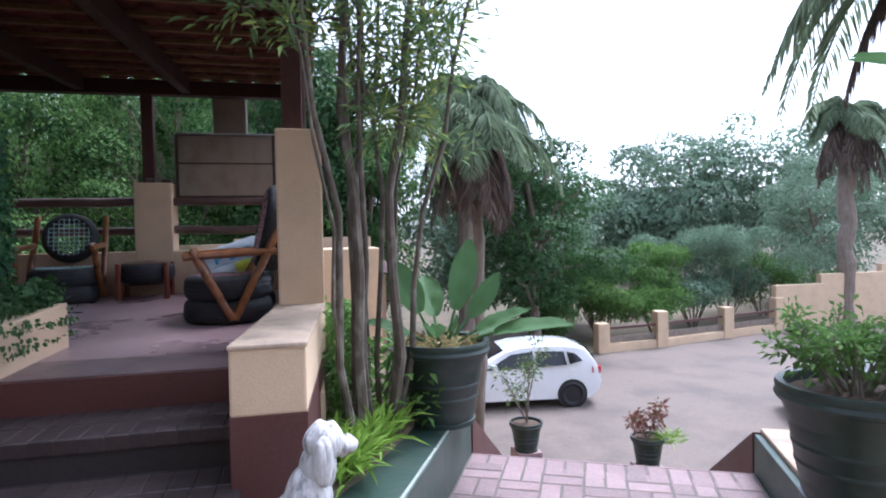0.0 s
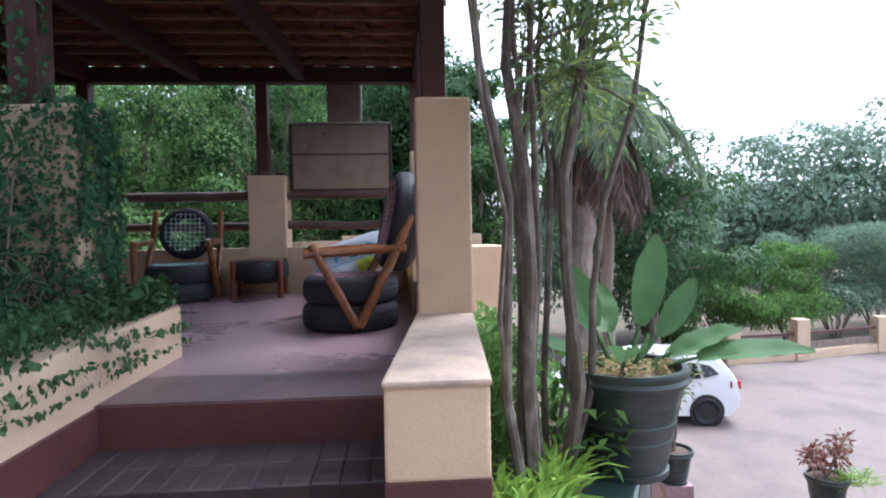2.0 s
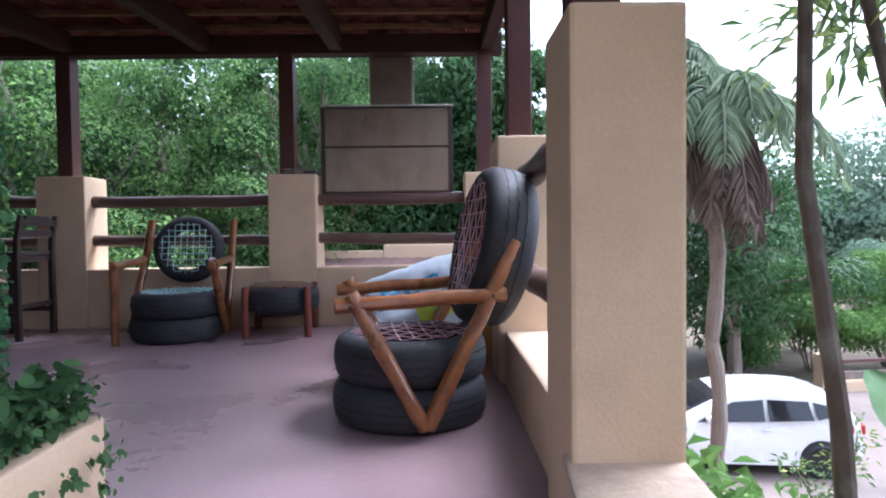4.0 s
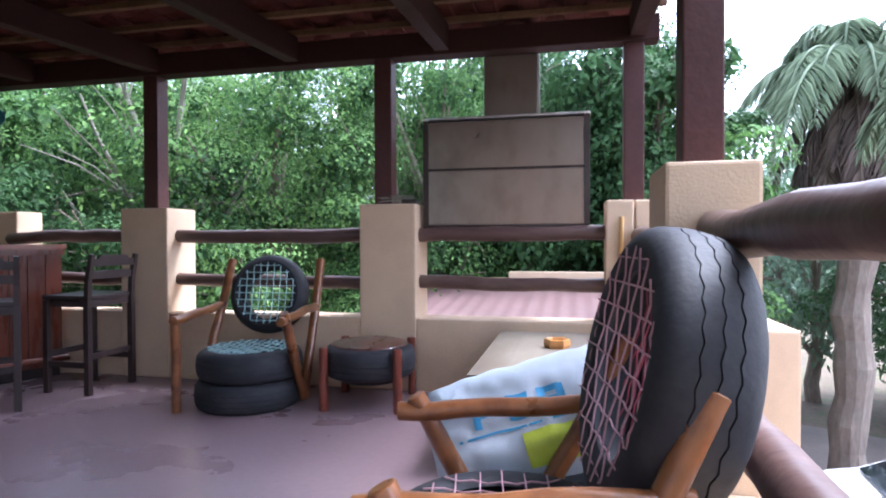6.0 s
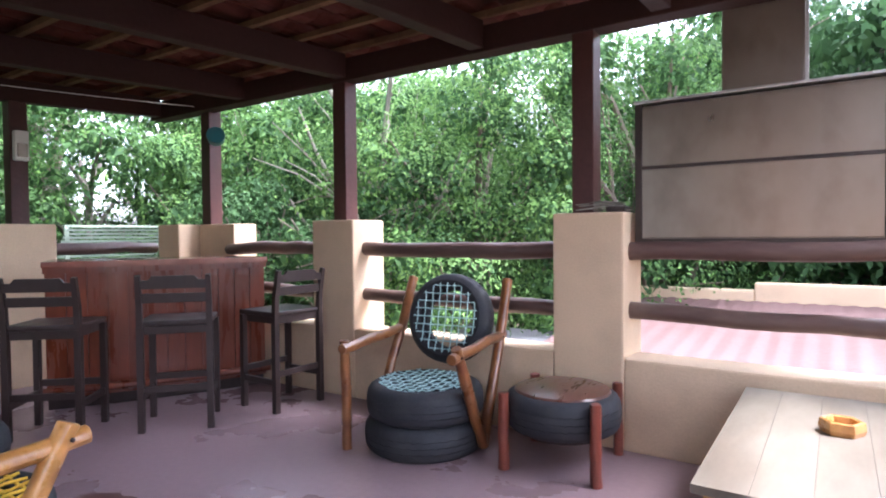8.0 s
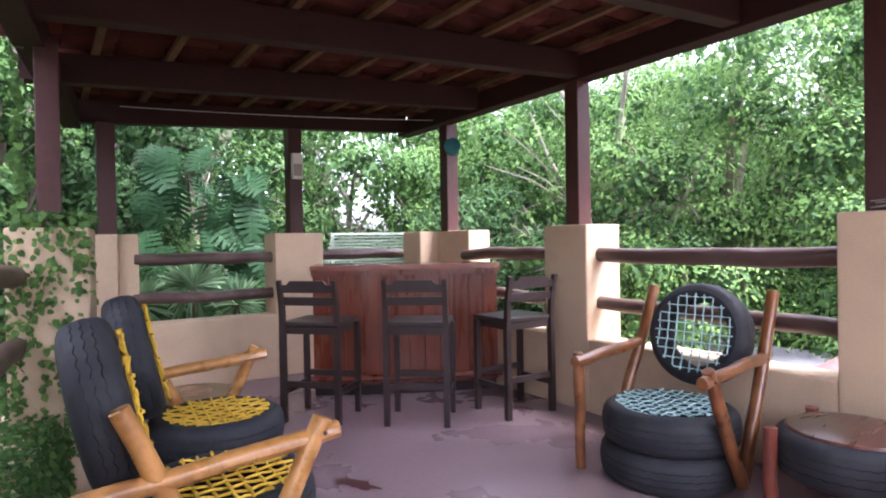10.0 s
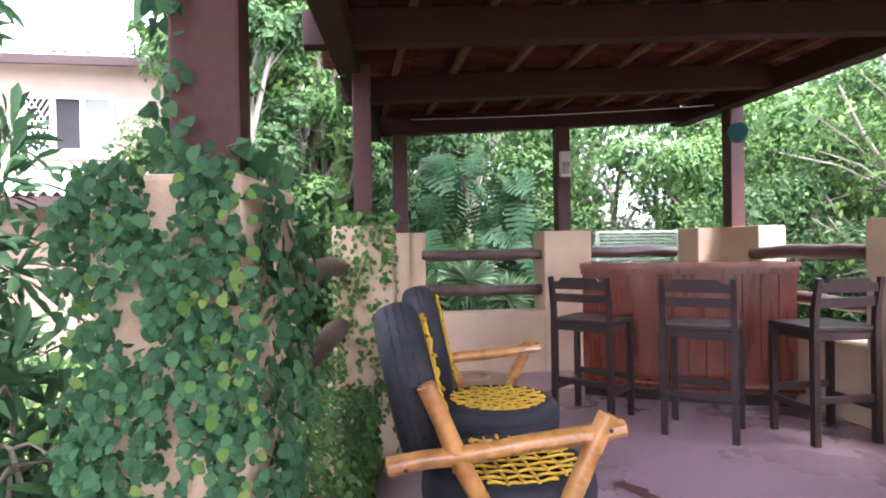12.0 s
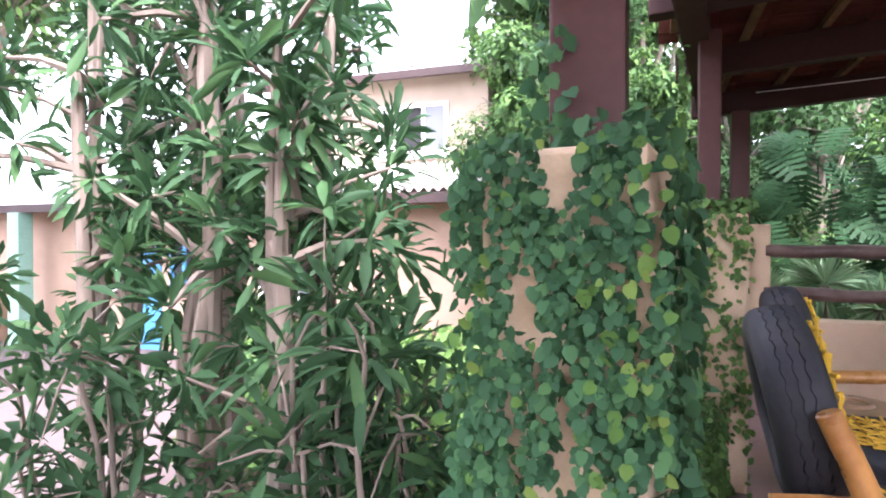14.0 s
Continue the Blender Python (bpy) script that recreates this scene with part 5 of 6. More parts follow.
def bush(x, y, z, rx, ry, h, leaf, n, size, label, name="bush", long=False, ratio=0.42):
    t = thing(name, pose(x, y, z), label, "bush")
    bm = bmesh.new()
    for i in range(9):
        a = 0.7 * i + x
        tube(bm, log_points((0.1 * math.cos(a), 0.1 * math.sin(a), -0.1), (rx * 0.7 * math.cos(a), ry * 0.7 * math.sin(a), h * (0.55 + 0.3 * RNG.random())), 0.1, 5, i), [0.03, 0.028, 0.022, 0.017, 0.012, 0.006], 5)
    part("stem", bm, BARK, t)
    k = 14
    heap = np.stack([RNG.normal(size=k) * rx * 0.42, RNG.normal(size=k) * ry * 0.42, h * (0.22 + 0.5 * RNG.random(k)), min(rx, ry, h) * (0.30 + 0.22 * RNG.random(k))], 1)
    p, way = crown_points(heap, n, 0.5)
    p[:, 2] = np.abs(p[:, 2])
    s = size * (0.6 + 0.8 * RNG.random(n))
    leaves("foliage", p, np.cross(way, RNG.normal(size=p.shape)) + way * 0.4, s, s * ratio, LEAF[leaf], t, long=long, face=way + RNG.normal(size=p.shape) * 0.45)
    return t


def palm(x, y, z, h, frond, n_live, n_dead, label, trunk_r=0.2, leaf="palm", scale=1.0):
    """A palm: ringed trunk, arching feathered fronds, a skirt of dead ones."""
    t = thing("palm_tree", pose(x, y, z), label, "palm")
    pts = log_points((0, 0, -0.2), (0.15, 0.1, h), 0.1, 16, x)
    bm = tube(bmesh.new(), pts, [trunk_r * (1.0 + (0.10 if k % 2 else -0.06)) for k in range(17)], 12, 0.1)
    part("trunk", bm, BARK, t)
    for count, dead in ((n_live, False), (n_dead, True)):
        vs, fs, off = [], [], 0
        rach = bmesh.new()
        for i in range(count):
            a = 2.399 * i + x
            el = radians(RNG.uniform(-55, -20)) if dead else radians(RNG.uniform(5, 75))
            d = np.array([math.cos(a) * math.cos(el), math.sin(a) * math.cos(el), math.sin(el)])
            L = frond * (0.6 if dead else 1.0) * RNG.uniform(0.6, 1.2)
            k = np.linspace(0, 1, 46)[:, None]
            line = np.array([pts[-1].x, pts[-1].y, h]) + d * L * k * (1 - 0.25 * k) + np.array([0, 0, -1]) * L * (0.75 if not dead else 0.9) * k ** 2.2
            tube(rach, [tuple(v) for v in line[::5]], [0.03 * scale * (1 - 0.08 * j) for j in range(len(line[::5]))], 5, cap=False)
            tan = unit(np.gradient(line, axis=0))
            side = unit(np.cross(tan, [0, 0, 1.0]))
            for s in (-1, 1):
                way = side * s + tan * 0.75 + np.array([0, 0, -0.55 if not dead else -1.0]) + RNG.normal(size=line.shape) * 0.10
                ln = 0.42 * scale * np.sin(np.pi * np.clip(k[:, 0] * 0.9 + 0.08, 0, 1)) ** 0.6
                v, f = leaf_arrays(line[3:], way[3:], ln[3:], 0.035 * scale, droop=0.35)
                vs.append(v), fs.append(f + off)
                off += len(v)
        part("frond_ribs", rach, DEADFROND if dead else LEAF[leaf], t)
        raw_mesh("dead_fronds" if dead else "fronds", np.concatenate(vs), np.concatenate(fs), DEADFROND if dead else LEAF[leaf], t, "grey dead hanging fronds" if dead else "")
    return t


G = "leafy green garden tree with a dense broken crown"
# behind the deck
for x, y, z, h, r, leaf, n, s in ((-9.6, 13.2, -3.2, 7.7, 2.4, "bright", 48000, 0.052), (-6.9, 14.0, -3.2, 7.1, 2.3, "wood", 48000, 0.052), (-4.6, 13.2, -3.2, 7.0, 2.2, "bright", 50000, 0.050), (-2.4, 14.9, -3.2, 8.0, 2.3, "wood", 48000, 0.054), (0.0, 16.6, -3.2, 9.0, 2.6, "dark", 24000, 0.12), (1.3, 15.4, -3.2, 7.8, 1.5, "dark", 16000, 0.10),
                                  (-8.0, 17.5, -3.2, 7.9, 3.0, "wood", 20000, 0.10), (-4.2, 18.5, -3.2, 8.0, 3.0, "bright", 20000, 0.10), (-12.5, 15.5, -3.0, 7.4, 2.8, "bright", 20000, 0.095), (-1.0, 20.5, -3.2, 9.0, 3.2, "dark", 13000, 0.15), (-5.6, 11.8, -3.2, 5.0, 1.5, "dark", 15000, 0.065), (-7.6, 11.6, -2.9, 5.0, 1.6, "dark", 15000, 0.066)):
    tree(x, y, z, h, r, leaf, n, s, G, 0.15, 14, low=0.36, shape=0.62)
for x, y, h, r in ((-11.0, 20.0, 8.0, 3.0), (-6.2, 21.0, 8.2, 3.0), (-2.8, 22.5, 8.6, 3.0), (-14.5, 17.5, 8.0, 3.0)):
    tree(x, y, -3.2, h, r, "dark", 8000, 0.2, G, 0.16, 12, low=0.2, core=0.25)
for x, y, h, r in ((-8.3, 15.4, 9.2, 2.6), (-3.4, 16.4, 9.4, 2.6), (-11.2, 12.4, 7.8, 2.2), (-5.9, 12.6, 7.8, 2.0)):
    tree(x, y, -3.2, h, r, "bright", 2200, 0.09, "thinly leaved tree with bare grey branches", 0.13, 13, bark=BARKPALE, low=0.45, core=0)
# beyond the bar side
for x, y, z, h, r, leaf, n, s in ((-10.8, 10.6, -0.5, 4.2, 2.0, "wood", 18000, 0.075), (-11.2, 7.6, -0.4, 4.8, 2.2, "wood", 18000, 0.08), (-10.4, 5.0, -0.4, 4.8, 2.1, "dark", 18000, 0.08), (-13.8, 9.5, -0.4, 6.0, 2.8, "wood", 10000, 0.14), (-13.5, 5.5, -0.4, 6.2, 2.8, "wood", 10000, 0.14), (-7.3, 4.6, -0.5, 5.2, 1.3, "wood", 17000, 0.055), (-5.9, 4.75, -0.6, 5.0, 0.9, "wood", 13000, 0.05), (-6.9, 5.2, -0.6, 4.6, 0.75, "wood", 9000, 0.05), (-5.1, 4.95, -0.6, 4.4, 0.55, "dark", 6000, 0.045), (-10.2, 12.9, -1.4, 6.0, 2.0, "wood", 9000, 0.12), (-9.6, 6.6, -0.4, 4.4, 1.4, "dark", 14000, 0.075)):
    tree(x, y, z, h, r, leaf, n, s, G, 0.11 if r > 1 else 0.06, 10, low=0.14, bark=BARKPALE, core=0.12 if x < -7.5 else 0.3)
# tall canopies, crowns above the view, added to shade the garden beside the deck
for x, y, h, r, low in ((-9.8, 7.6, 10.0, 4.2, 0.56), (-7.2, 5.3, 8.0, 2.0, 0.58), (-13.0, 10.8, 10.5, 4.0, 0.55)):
    tree(x, y, -0.5, h, r, "wood", 7000, 0.15, "tall spreading tree added to shade the garden", 0.18 if r > 3 else 0.08, 14, low=low, bark=BARK, core=0.1)
for x, y, h, leaf in ((-8.6, 5.8, 1.5, "dark"), (-8.9, 7.3, 1.7, "wood"), (-8.9, 8.8, 1.3, "wood"), (-9.3, 6.5, 2.4, "dark"), (-7.3, 5.4, 1.3, "dark")):
    bush(x, y, -0.35, 0.9, 0.9, h, leaf, 4200, 0.10, "dense green bush behind the parapet")
# big lobed leaves and spiky rosettes beyond the bar
phil = thing("broad_lobed_plant", pose(-8.0, 7.35, -0.3), "climbing plant with large glossy lobed leaves", "plant")
part("stem", tube(bmesh.new(), log_points((-0.1, 0, -0.2), (-0.15, 0.1, 2.6), 0.12, 8, 3.0), [0.06, 0.055, 0.05, 0.05, 0.045, 0.04, 0.035, 0.03, 0.02], 8, 0.1), BARK, phil, smooth=True)


def lobed_leaf(bm, m, length, width):
    """A deeply cut leaf: a midrib with finger lobes, curling down at the tip."""
    def at(u, w):
        return m @ Vector((w * width, u * length, 0.10 * length * abs(w) - 0.32 * length * u * u))
    spine = [bm.verts.new(at(k / 7, 0)) for k in range(8)]
    for side in (-1, 1):
        for k in range(7):
            u = (k + 0.5) / 7
            reach = 0.5 * math.sin(math.pi * (0.18 + 0.74 * u)) ** 0.7
            a, b = bm.verts.new(at(u - 0.045 + 0.13, side * reach)), bm.verts.new(at(u + 0.022 + 0.13, side * reach * 0.96))
            c, d = bm.verts.new(at(u - 0.05 + 0.03, side * 0.10)), bm.verts.new(at(u + 0.06 + 0.03, side * 0.10))
            for f in ((spine[k], c, d, spine[k + 1]), (c, a, b, d)):
                bm.faces.new(f if side > 0 else f[::-1])


for k in range(72):
    bm = bmesh.new()
    spot = Vector((0.35 * RNG.random() - 0.05, 1.5 * RNG.random() - 0.75, 0.55 + 2.3 * RNG.random()))
    lobed_leaf(bm, pose(*spot, -15 - 75 * RNG.random(), 70 * (RNG.random() - 0.5), -90 + 170 * (RNG.random() - 0.5)), 0.32 + 0.18 * RNG.random(), 0.34 + 0.14 * RNG.random())
    tube(bm, [(-0.12, spot.y * 0.4, spot.z - 0.25), spot * 0.6 + Vector((-0.04, 0, spot.z * 0.4 - 0.02)), spot], 0.007, 4, cap=False)
    part("leaf", bm, LEAF["lobed"], phil)
for x, y, z in ((-7.05, 7.05, 0.86), (-7.2, 7.55, 0.62), (-7.4, 6.55, 0.66)):
    ag = thing("spiky_rosette_plant", pose(x, y, z - 0.85), "pale green spiky rosette plant", "plant", "spiky rosettes")
    part("stem", tube(bmesh.new(), log_points((0, 0, -0.2), (0, 0, 0.85), 0.04, 5, x), 0.05, 8), BARK, ag)
    d = unit(RNG.normal(size=(90, 3)) + [0, 0, 0.35])
    leaves("foliage", np.zeros((90, 3)) + [0, 0, 0.85] + d * 0.03, d, 0.40, 0.045, LEAF["agave"], ag, long=True, droop=0.12)

# undergrowth whose dark leaf colour stands for the shade low in the woods
for x, y, h in ((-8.6, 12.4, 3.3), (-6.3, 13.4, 3.6), (-4.0, 13.3, 3.6), (-1.6, 15.2, 4.0), (-11.0, 12.6, 3.4)):
    bush(x, y, -3.2, 1.7, 1.2, h, "dark", 5200, 0.10, "undergrowth below the deck, dark green for shade")
# palms
palm(3.38, 10.8, -3.25, 5.7, 1.7, 15, 22, "tall palm with grey drooping dead fronds", 0.09, scale=1.15)
palm(4.65, 16.2, -3.25, 7.3, 3.2, 40, 26, "large feathery date palm", 0.28, scale=1.35)
palm(21.2, 19.9, -3.25, 8.2, 3.0, 30, 26, "tall palm with a grey skirt of dead fronds", 0.3, scale=1.5)
palm(26.5, 21.5, -3.25, 8.6, 3.0, 30, 24, "tall palm with a grey skirt of dead fronds", 0.3, scale=1.5)
palm(7.6, 6.4, -3.25, 7.3, 2.7, 26, 4, "palm whose fronds arch over the terrace", 0.2, scale=1.2)
# right-hand distance; the blue leaves carry the haze in their colour
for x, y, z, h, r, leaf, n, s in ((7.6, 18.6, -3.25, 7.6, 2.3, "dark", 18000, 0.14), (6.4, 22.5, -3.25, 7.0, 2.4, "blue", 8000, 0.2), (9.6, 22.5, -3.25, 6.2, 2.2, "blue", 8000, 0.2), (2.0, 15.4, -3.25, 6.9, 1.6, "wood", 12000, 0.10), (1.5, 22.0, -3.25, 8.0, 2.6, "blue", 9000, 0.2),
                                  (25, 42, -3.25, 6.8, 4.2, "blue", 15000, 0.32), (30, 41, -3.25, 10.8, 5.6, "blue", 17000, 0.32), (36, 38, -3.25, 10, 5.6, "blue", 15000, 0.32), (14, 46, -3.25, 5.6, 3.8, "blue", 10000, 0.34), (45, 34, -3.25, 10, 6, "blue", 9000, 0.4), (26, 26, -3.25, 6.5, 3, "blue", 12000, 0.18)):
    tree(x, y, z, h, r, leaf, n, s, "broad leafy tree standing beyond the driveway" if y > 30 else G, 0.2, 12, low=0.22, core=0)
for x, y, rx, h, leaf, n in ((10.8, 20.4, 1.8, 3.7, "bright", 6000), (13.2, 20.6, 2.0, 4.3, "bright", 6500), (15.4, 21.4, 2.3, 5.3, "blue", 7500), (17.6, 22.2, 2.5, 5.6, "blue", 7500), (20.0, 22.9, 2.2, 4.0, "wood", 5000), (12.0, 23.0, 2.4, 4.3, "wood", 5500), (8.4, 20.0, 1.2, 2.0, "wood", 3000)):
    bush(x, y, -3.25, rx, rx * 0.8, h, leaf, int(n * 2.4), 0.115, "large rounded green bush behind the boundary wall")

# boundary wall of the driveway
bw = setting("boundary_wall", "cream boundary wall with piers and dark panels", "wall")
PTS = [(9.64, 18.06, 0.95), (11.9, 18.30, 1.2), (15.0, 19.0, 1.1), (17.7, 19.6, 1.25)]
for x, y, h in PTS:
    part("pier", boxed((x - 0.2, y - 0.18, -3.3), (x + 0.2, y + 0.18, -3.24 + h), 0.02), CREAM, bw)
for (x0, y0, _), (x1, y1, _) in zip(PTS, PTS[1:]):
    v = Vector((x1 - x0, y1 - y0, 0))
    mm = pose(x0, y0, -3.3, 0, 0, math.degrees(math.atan2(v.y, v.x)))
    part("low_wall", boxed((0.2, -0.10, 0), (v.length - 0.2, 0.10, 0.32), 0.01, mm), CREAM, bw)
    part("panel", boxed((0.2, -0.03, 0.36), (v.length - 0.2, 0.03, 0.56), 0.005, mm), BARK, bw, "weathered dark timber panel")
    part("rail", boxed((0.2, -0.03, 0.78), (v.length - 0.2, 0.03, 0.86), 0.005, mm), MAROON, bw)
x, y = 17.7, 19.6
for ln, h in ((2.2, 1.75), (3.2, 2.1), (9.0, 2.4)):
    part("high_wall", boxed((x, y + 0.02 * ln, -3.3), (x + ln, y + 0.24 + 0.02 * ln, -3.3 + h), 0.02), CREAM, bw)
    x, y = x + ln, y + 0.12


def car(m, paint, label):
    """A small hatchback; the front is local +x."""
    t = thing("car", m, label, "car")
    def loft(name, outline, widths, material):
        """Side outline swept across the width, pulled in towards the sides."""
        bm = bmesh.new()
        rings = []
        for yy, pull, dz in widths:
            rings.append([bm.verts.new((x_ * (1 - pull), yy * (1.0 if z_ < 1.0 else 1.0 - 0.36 * (z_ - 1.0)), z_ - dz * max(0.0, (z_ - 0.3)))) for x_, z_ in outline])
        k_ = len(outline)
        for a, b in zip(rings, rings[1:]):
            for k in range(k_):
                bm.faces.new((a[k], a[(k + 1) % k_], b[(k + 1) % k_], b[k]))
        bm.faces.new(rings[0][::-1]), bm.faces.new(rings[-1])
        return part(name, bm, material, t, smooth=True)

    side = [(-1.90, 0.30), (-2.02, 0.42), (-2.06, 0.62), (-2.02, 0.80), (-1.98, 0.98), (-1.86, 1.20), (-1.70, 1.40), (-1.50, 1.47), (-1.10, 1.51), (-0.55, 1.52), (-0.05, 1.49), (0.30, 1.40), (0.70, 1.20), (1.08, 1.01), (1.45, 0.93), (1.78, 0.82), (1.98, 0.66), (2.06, 0.48), (2.02, 0.32), (1.88, 0.22), (-1.80, 0.22)]
    loft("body", side, ((-0.875, 0.06, 0.07), (-0.86, 0.025, 0.03), (-0.80, 0.008, 0.012), (-0.60, 0.0, 0.0), (0.0, -0.01, -0.008), (0.60, 0.0, 0.0), (0.80, 0.008, 0.012), (0.86, 0.025, 0.03), (0.875, 0.06, 0.07)), paint)

    def pane(name, corners, nudge):
        bm = bmesh.new()
        vs = [bm.verts.new(Vector(c) + Vector(nudge)) for c in corners]
        f = bm.faces.new(vs)
        r = bmesh.ops.extrude_face_region(bm, geom=[f])
        for v in r["geom"]:
            if isinstance(v, bmesh.types.BMVert):
                v.co -= Vector(nudge) * 1.6
        part(name, bm, CARGLASS, t, "dark tinted window")

    for s in (-1, 1):
        def sp(x_, k):
            return (x_, s * (0.875 - 0.155 * k), 0.955 + 0.46 * k)
        pane("side_window", [sp(-0.36, 0.10), sp(0.80, 0.04), sp(0.16, 0.80), sp(-0.36, 0.90)], (0, s * 0.02, 0.004))
        pane("side_window", [sp(-1.18, 0.18), sp(-0.44, 0.11), sp(-0.44, 0.90), sp(-1.12, 0.86)], (0, s * 0.02, 0.004))
        pane("side_window", [sp(-1.58, 0.36), sp(-1.26, 0.20), sp(-1.20, 0.83), sp(-1.40, 0.74)], (0, s * 0.02, 0.004))
        part("mirror", boxed((0.52, s * 0.90 - 0.09, 0.98), (0.66, s * 0.90 + 0.06, 1.10), 0.03), paint, t)
        part("tail_light", boxed((-2.03, s * 0.72 - 0.14, 0.80), (-1.80, s * 0.72 + 0.13, 0.98), 0.03), REDLENS, t, "red tail light")
        part("head_light", boxed((1.62, s * 0.66 - 0.14, 0.66), (1.93, s * 0.66 + 0.14, 0.80), 0.03), STEELTOP, t)
        for dx in (-0.40, 0.42):
            part("door_handle", boxed((dx - 0.09, s * 0.865 - 0.015, 0.83), (dx + 0.07, s * 0.865 + 0.015, 0.86), 0.008), paint, t)
        for wx in (-1.30, 1.27):
            part("wheel_arch", lathe(bmesh.new(), [(0.0, 0.0), (0.365, 0.0), (0.365, 0.02), (0.0, 0.02)], 32, pose(wx, s * 0.868, 0.32, -90 * s)), BLACKTRIM, t)
            wh = part("wheel", tyre_bm(bmesh.new(), 0.315, 0.19, 0.21, pose(wx, s * 0.725, 0.315, -90 * s), 40), RUBBER, t, smooth=True)
            bm = lathe(bmesh.new(), [(0.0, 0.17), (0.05, 0.175), (0.06, 0.15), (0.19, 0.16), (0.215, 0.185), (0.215, 0.04), (0.0, 0.04)], 24, pose(wx, s * 0.728, 0.315, -90 * s))
            part("rim", bm, BLACKTRIM, wh, "dark alloy rim")
    pane("windscreen", [(1.06, -0.64, 1.02), (1.06, 0.64, 1.02), (0.32, 0.56, 1.40), (0.32, -0.56, 1.40)], (0.022, 0, 0.030))
    pane("rear_window", [(-1.93, 0.60, 1.08), (-1.93, -0.60, 1.08), (-1.74, -0.54, 1.38), (-1.74, 0.54, 1.38)], (-0.03, 0, 0.015))
    part("bumper_trim", boxed((-2.07, -0.6, 0.30), (-1.95, 0.6, 0.42), 0.02), BLACKTRIM, t)
    part("sill_trim", boxed((-0.95, -0.872, 0.21), (0.92, 0.872, 0.27), 0.01), BLACKTRIM, t)
    return t


car(pose(5.12, 13.98, -3.235, 0, 0, 173) @ Matrix.Diagonal((0.93, 0.93, 0.91, 1)), CARPAINT, "white hatchback with tinted windows parked on the driveway")
car(pose(11.9, 10.1, -3.235, 0, 0, 150), DARKPAINT, "dark grey hatchback parked on the driveway")

# neighbour's roof below the back parapet
nb = thing("neighbour_house", Matrix(), "low neighbouring house with red roof and white parapet", "house")
part("wall", boxed((-2.35, 10.4, -3.3), (1.75, 13.95, 0.05)), HOUSEWALL, nb)
vs, fs = [], []
for i in range(91):
    x_ = -2.6 + i * 0.05
    for y_, z_ in ((10.2, 0.10), (13.9, 0.42)):
        vs.append((x_, y_, z_ + (0.012 if i % 4 in (1, 2) else 0)))
for i in range(90):
    fs.append((2 * i, 2 * i + 2, 2 * i + 3, 2 * i + 1))
raw_mesh("roof", vs, fs, REDROOF, nb, "red painted ribbed roof")
part("parapet", boxed((-2.6, 13.9, -0.2), (-0.95, 14.15, 0.555), 0.02), CREAM, nb)
part("parapet", boxed((-0.95, 13.9, -0.2), (1.9, 14.15, 0.655), 0.02), CREAM, nb)
nb2 = thing("outbuilding", Matrix(), "grey flat-roofed outbuilding below the deck", "house")
part("wall", boxed((-6.4, 10.6, -3.3), (-3.0, 12.6, -0.12), 0.02), HOUSEWALL, nb2)
part("roof", boxed((-6.6, 10.4, -0.12), (-2.8, 12.8, 0.02), 0.02), mat("grey_roof", (0.13, 0.13, 0.135), 0.8, vary=0.3), nb2)

# slatted screen beyond the bar
sl = thing("slatted_screen", pose(-9.0, 9.3, -0.4), "weathered grey-green slatted garden screen", "screen")
for i in range(11):
    part("slat", boxed((0.03 * i, 0.03 * i * 0.3, 1.32 + i * 0.052), (0.03 * i + 0.025, 1.75 - 0.01 * i, 1.32 + i * 0.052 + 0.034), 0.004), SLAT, sl)
for yy in (0.15, 1.5):
    part("post", boxed((0.05, yy, 0.0), (0.10, yy + 0.06, 1.88), 0.006, None), SLAT, sl)

# ---- the house by the entry ----
house = thing("house", Matrix(), "pinkish plastered two-storey house with white corrugated roofs", "house")
part("lower_wall", boxed((-8.6, -10.0, -0.7), (-8.3, 3.6, 2.0), 0.01), HOUSEWALL, house)
part("upper_wall", boxed((-12.0, -0.6, 2.0), (-8.95, 3.15, 3.85), 0.01), UPPERWALL, house)
part("end_wall", boxed((-12.0, 3.3, -0.7), (-8.6, 3.6, 2.2), 0.01), HOUSEWALL, house)


# Unseen wall and eave, added to hold back sky light from the steps.
light_block = setting("house_wing", "plain unseen wall added behind the camera to block light", "wall")
part("wing_wall", boxed((-4.4, -3.3, -0.8), (4.2, -3.0, 4.2), 0.01), HOUSEWALL, light_block)
part("wing_eave", boxed((-4.4, -3.6, 4.2), (4.4, -2.4, 4.3), 0.01), FASCIA, light_block)


def corrugated(y0, y1, xa, za, xb, zb):
    vs, fs = [], []
    k = int((y1 - y0) / 0.02)
    for i in range(k + 1):
        yy = y0 + (y1 - y0) * i / k
        b_ = 0.028 * math.sin(i * 2 * math.pi / 7)
        vs += [(xa, yy, za + b_), (xb, yy, zb + b_)]
    for i in range(k):
        fs.append((2 * i, 2 * i + 2, 2 * i + 3, 2 * i + 1))
    return vs, fs


vs, fs = corrugated(-10.2, 3.75, -7.75, 1.98, -9.2, 2.62)
raw_mesh("lower_roof", vs, fs, SHEET, house, "white corrugated veranda roof")
vs, fs = corrugated(-0.8, 3.35, -8.65, 3.92, -12.2, 5.2)
raw_mesh("upper_roof", vs, fs, SHEET, house, "white corrugated roof")
part("fascia", boxed((-7.80, -10.2, 1.80), (-7.74, 3.75, 1.945), 0.005), FASCIA, house)
part("fascia", boxed((-8.70, -0.8, 3.76), (-8.64, 3.35, 3.885), 0.005), FASCIA, house)
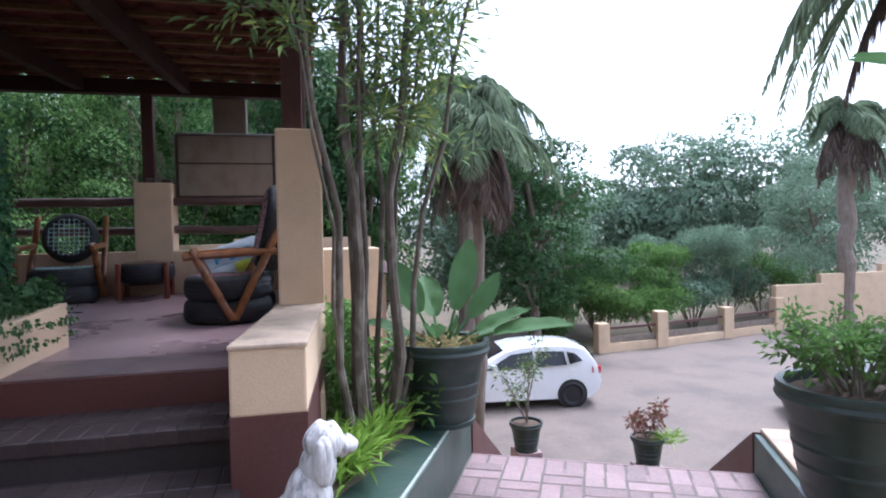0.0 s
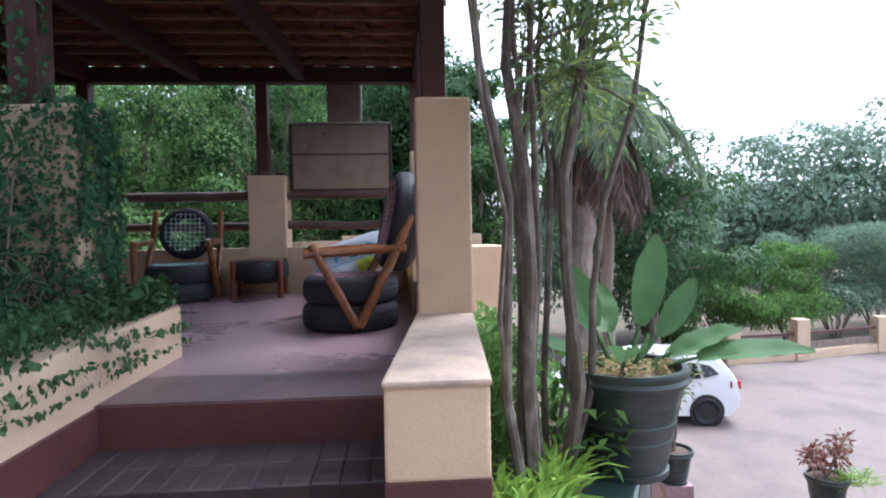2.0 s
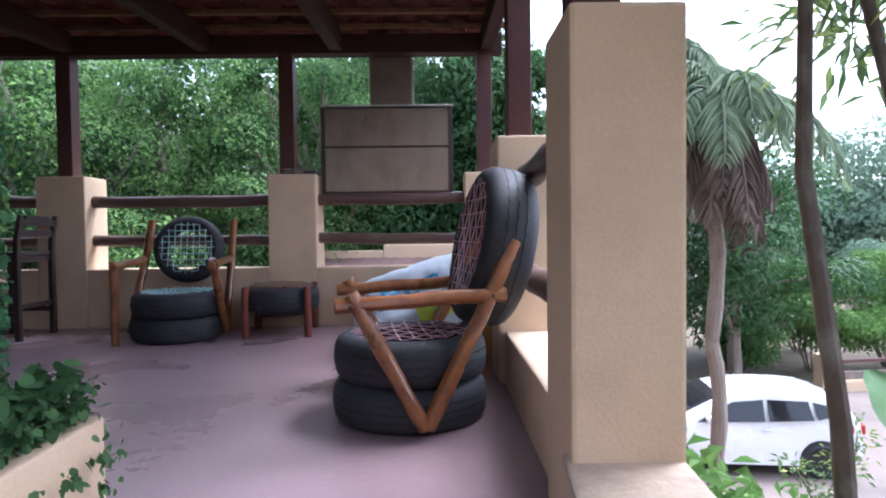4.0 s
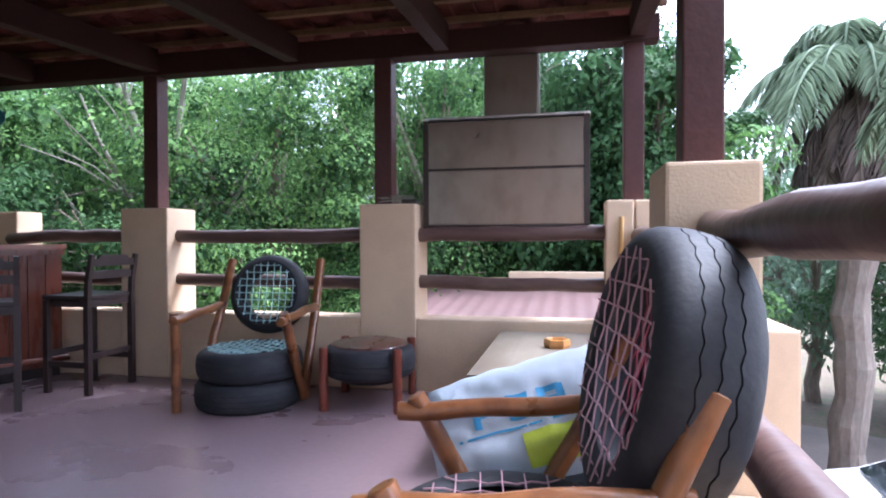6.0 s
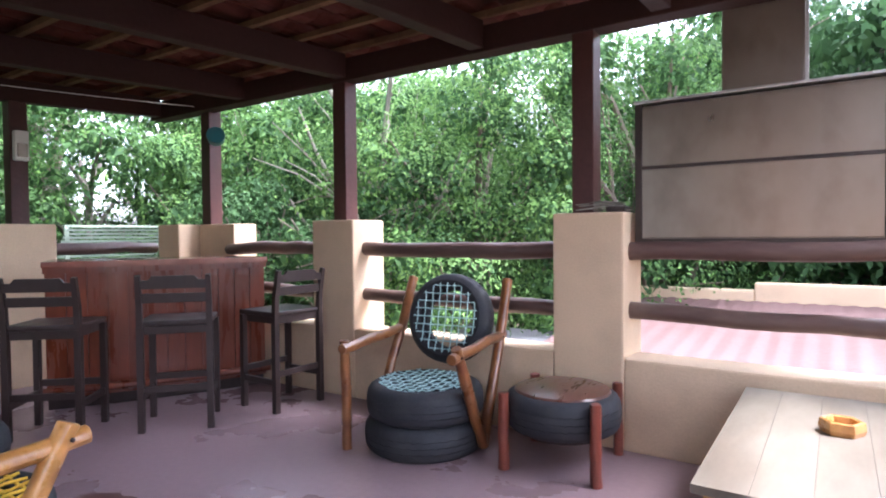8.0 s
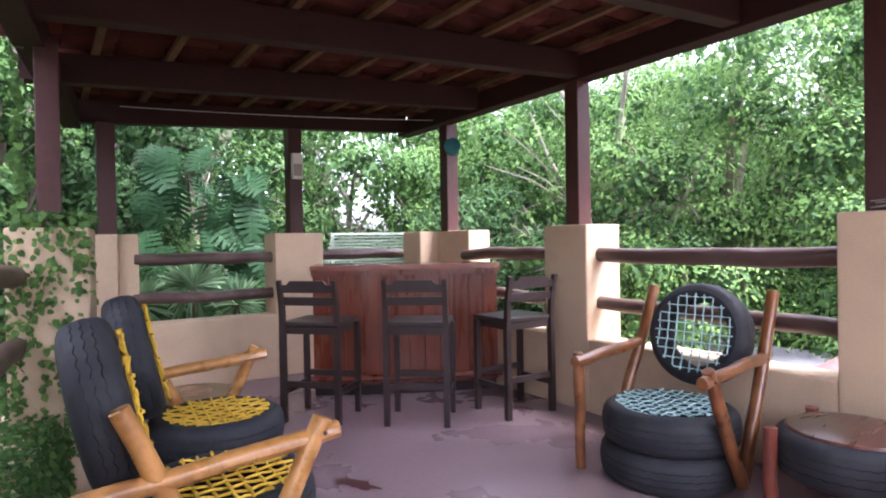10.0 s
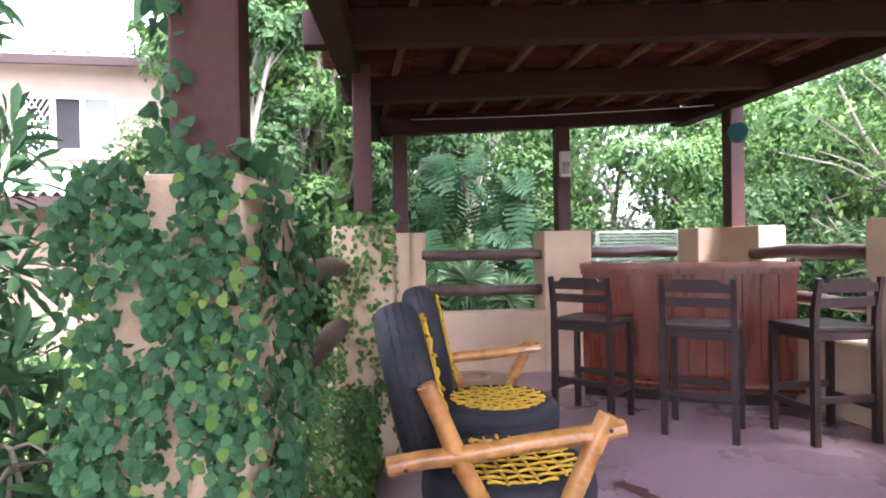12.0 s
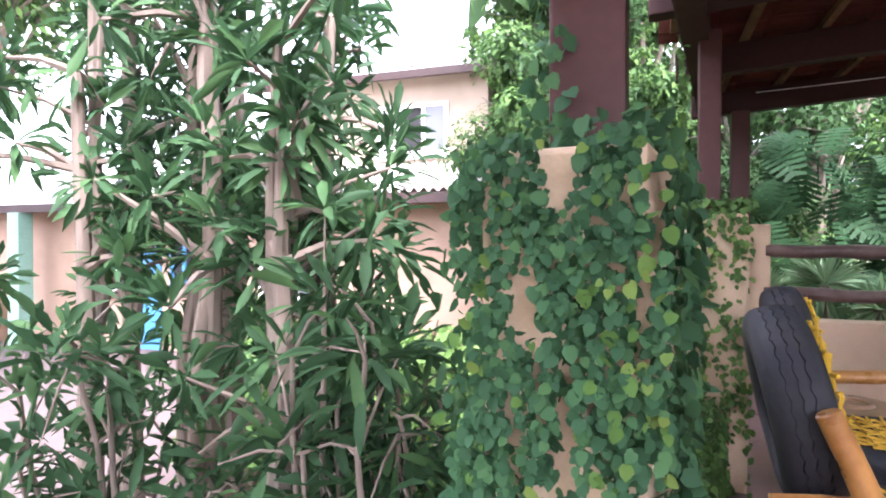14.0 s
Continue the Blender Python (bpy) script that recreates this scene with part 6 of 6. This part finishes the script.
part("soffit", boxed((-8.3, -10.0, 1.86), (-7.8, 3.7, 1.88)), FASCIA, house)
for yy in (-5.2, -8.6):
    part("column", boxed((-7.95, yy - 0.14, -0.7), (-7.68, yy + 0.14, 1.80), 0.01), MINT, house, "mint green veranda column")


def window(x, y0, y1, z0, z1, frame_mat, lattice=False):
    # Solid panel on the wall; the room's darkness is in its colour.
    w = part("window", boxed((x - 0.02, y0, z0), (x + 0.012, y1, z1)), UNLIT_ROOM, house, "window panel painted dark for the unlit room behind")
    bm = bmesh.new()
    k = 3
    for i in range(k + 1):
        yy = y0 + (y1 - y0) * i / k
        box(bm, (x + 0.012, yy - 0.03, z0 - 0.03), (x + 0.05, yy + 0.03, z1 + 0.03))
    for zz in (z0, z1):
        box(bm, (x + 0.013, y0 - 0.02, zz - 0.03), (x + 0.048, y1 + 0.02, zz + 0.03))
    part("window_frame", bm, frame_mat, w)
    step = (y1 - y0) / 3
    part("pane", boxed((x + 0.018, y0 + 2 * step + 0.03, z0 + 0.03), (x + 0.024, y1 - 0.03, z1 - 0.03)), mat("window_glass", (0.10, 0.11, 0.13), 0.08, vary=0.02, bump=0), w)
    if lattice:
        bm = bmesh.new()
        for i in range(-6, 8):
            for s in (-1, 1):
                a_ = (x + 0.03, y0 + step * i / 5, z0)
                pts = []
                for q_ in np.linspace(0, 1, 14):
                    yy = y0 + step * i / 5 + s * q_ * (z1 - z0) * 0.6
                    if y0 + 0.02 < yy < y0 + step - 0.02:
                        pts.append((x + 0.03, yy, z0 + q_ * (z1 - z0)))
                if len(pts) > 1:
                    tube(bm, pts, 0.008, 4)
        part("lattice", bm, WHITEPAINT, w, "white diamond burglar bars")
    part("window_sill", boxed((x, y0 - 0.06, z0 - 0.10), (x + 0.09, y1 + 0.06, z0 - 0.04), 0.006), MAROON if not lattice else WHITEPAINT, w)


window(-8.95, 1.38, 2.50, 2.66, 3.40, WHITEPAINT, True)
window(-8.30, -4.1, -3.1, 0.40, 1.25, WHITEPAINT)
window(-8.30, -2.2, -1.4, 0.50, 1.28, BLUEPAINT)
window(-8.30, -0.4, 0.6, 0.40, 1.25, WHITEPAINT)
part("door", boxed((-8.32, -2.95, -0.6), (-8.27, -2.45, 1.3), 0.01), BLUEPAINT, house, "blue painted door")
tub = thing("wash_tub", pose(-7.9, -6.6, 0.15), "turquoise plastic tub on a low wall by the veranda", "tub")
part("tub", lathe(bmesh.new(), [(0.0, 0.0), (0.24, 0.0), (0.30, 0.34), (0.33, 0.35), (0.33, 0.38), (0.29, 0.38), (0.23, 0.03), (0.0, 0.03)], 28), BINPLASTIC, tub, smooth=True)
part("stand", boxed((-0.5, -0.6, -0.85), (0.4, 0.6, 0.0), 0.01), HOUSEWALL, tub)
# climbing growth by the house and greenery between
for x, y, h, leaf, n in ((-6.6, 2.2, 0.6, "dark", 2600), (-5.6, 3.5, 0.7, "bright", 2400), (-4.4, 4.4, 1.0, "bright", 2400), (-6.9, 0.6, 0.9, "wood", 1800), (-3.4, 4.9, 0.6, "bright", 2000), (-4.2, 2.6, 0.7, "wood", 2200)):
    bush(x, y, -0.6, 0.75, 0.75, h + 0.5, leaf, n, 0.11, "leafy garden bush beside the entry path")
tree(-9.3, 4.3, -0.5, 6.2, 1.5, "bright", 11000, 0.085, G, 0.12, 11, low=0.4)
# The second tree is added, its high crown placed to shade the house wall.
tree(-5.6, -3.4, -0.6, 8.6, 3.0, "wood", 15000, 0.12, G, 0.14, 12, low=0.58)
yard = part("pavement", prism(bmesh.new(), [(-8.3, -11), (-1.5, -11), (-1.5, 2.2), (-5.0, 2.4), (-8.3, 1.6)], -0.8, -0.575), mat("pinkish_yard_paving", (0.080, 0.058, 0.054), 0.85, vary=0.2, grain=20, blotch=1.5), None)
tagged(yard, "pale pinkish yard paving", "paving", kind="structure")


# ---- small pieces: bricks of the steps and pavers of the landing ----
def brick_mesh(name, size, material, bevel=0.006):
    me = bpy.data.meshes.new(name)
    bm = boxed([-s / 2 for s in size], [s / 2 for s in size])
    bmesh.ops.bevel(bm, geom=[e for e in bm.edges if (e.verts[0].co.z > 0 and e.verts[1].co.z > 0)], offset=bevel, segments=1, affect="EDGES")
    bm.to_mesh(me)
    bm.free()
    me.materials.append(material)
    return me


tread_brick = brick_mesh("brick", (0.1035, 0.22, 0.07), TREAD, 0.006)
for (y, z, xr), (yb, _, _) in zip(STEP_EDGES[1:], STEP_EDGES):
    k = 0
    x = -1.0
    while x < xr - 0.05:
        for j in range(2):
            piece("brick", tread_brick, steps_thing, pose(x + 0.003 * noise.noise((x, j, z)), y + 0.11 + j * 0.222, z - 0.035 + 0.004 * noise.noise((x * 9, j, 1)), noise.noise((x * 5, j, 4)) * 0.8, 0, 0))
        x += 0.105
paver = brick_mesh("paver", (0.205, 0.098, 0.06), PAVER, 0.006)
for i in range(-1, 8):
    for j in range(0, 12):
        u, v = 0.105 + i * 0.212, -0.105 - j * 0.212 - 0.11
        if not -0.02 < u < 1.46 or v < -2.6:
            continue
        turn = (i + j) % 2
        for s in (-0.053, 0.053):
            m = LAND @ pose(u + (0 if not turn else s), v + (s if not turn else 0), -0.592 + 0.003 * noise.noise((i * 3.1, j * 2.7, s)), 0, 0, 90 if turn else 0)
            piece("paver", paver, landing, m)
for i in range(14):
    piece("paver", paver, landing, LAND @ pose(0.054 + i * 0.1065, -0.105, -0.592, 0, 0, 90))
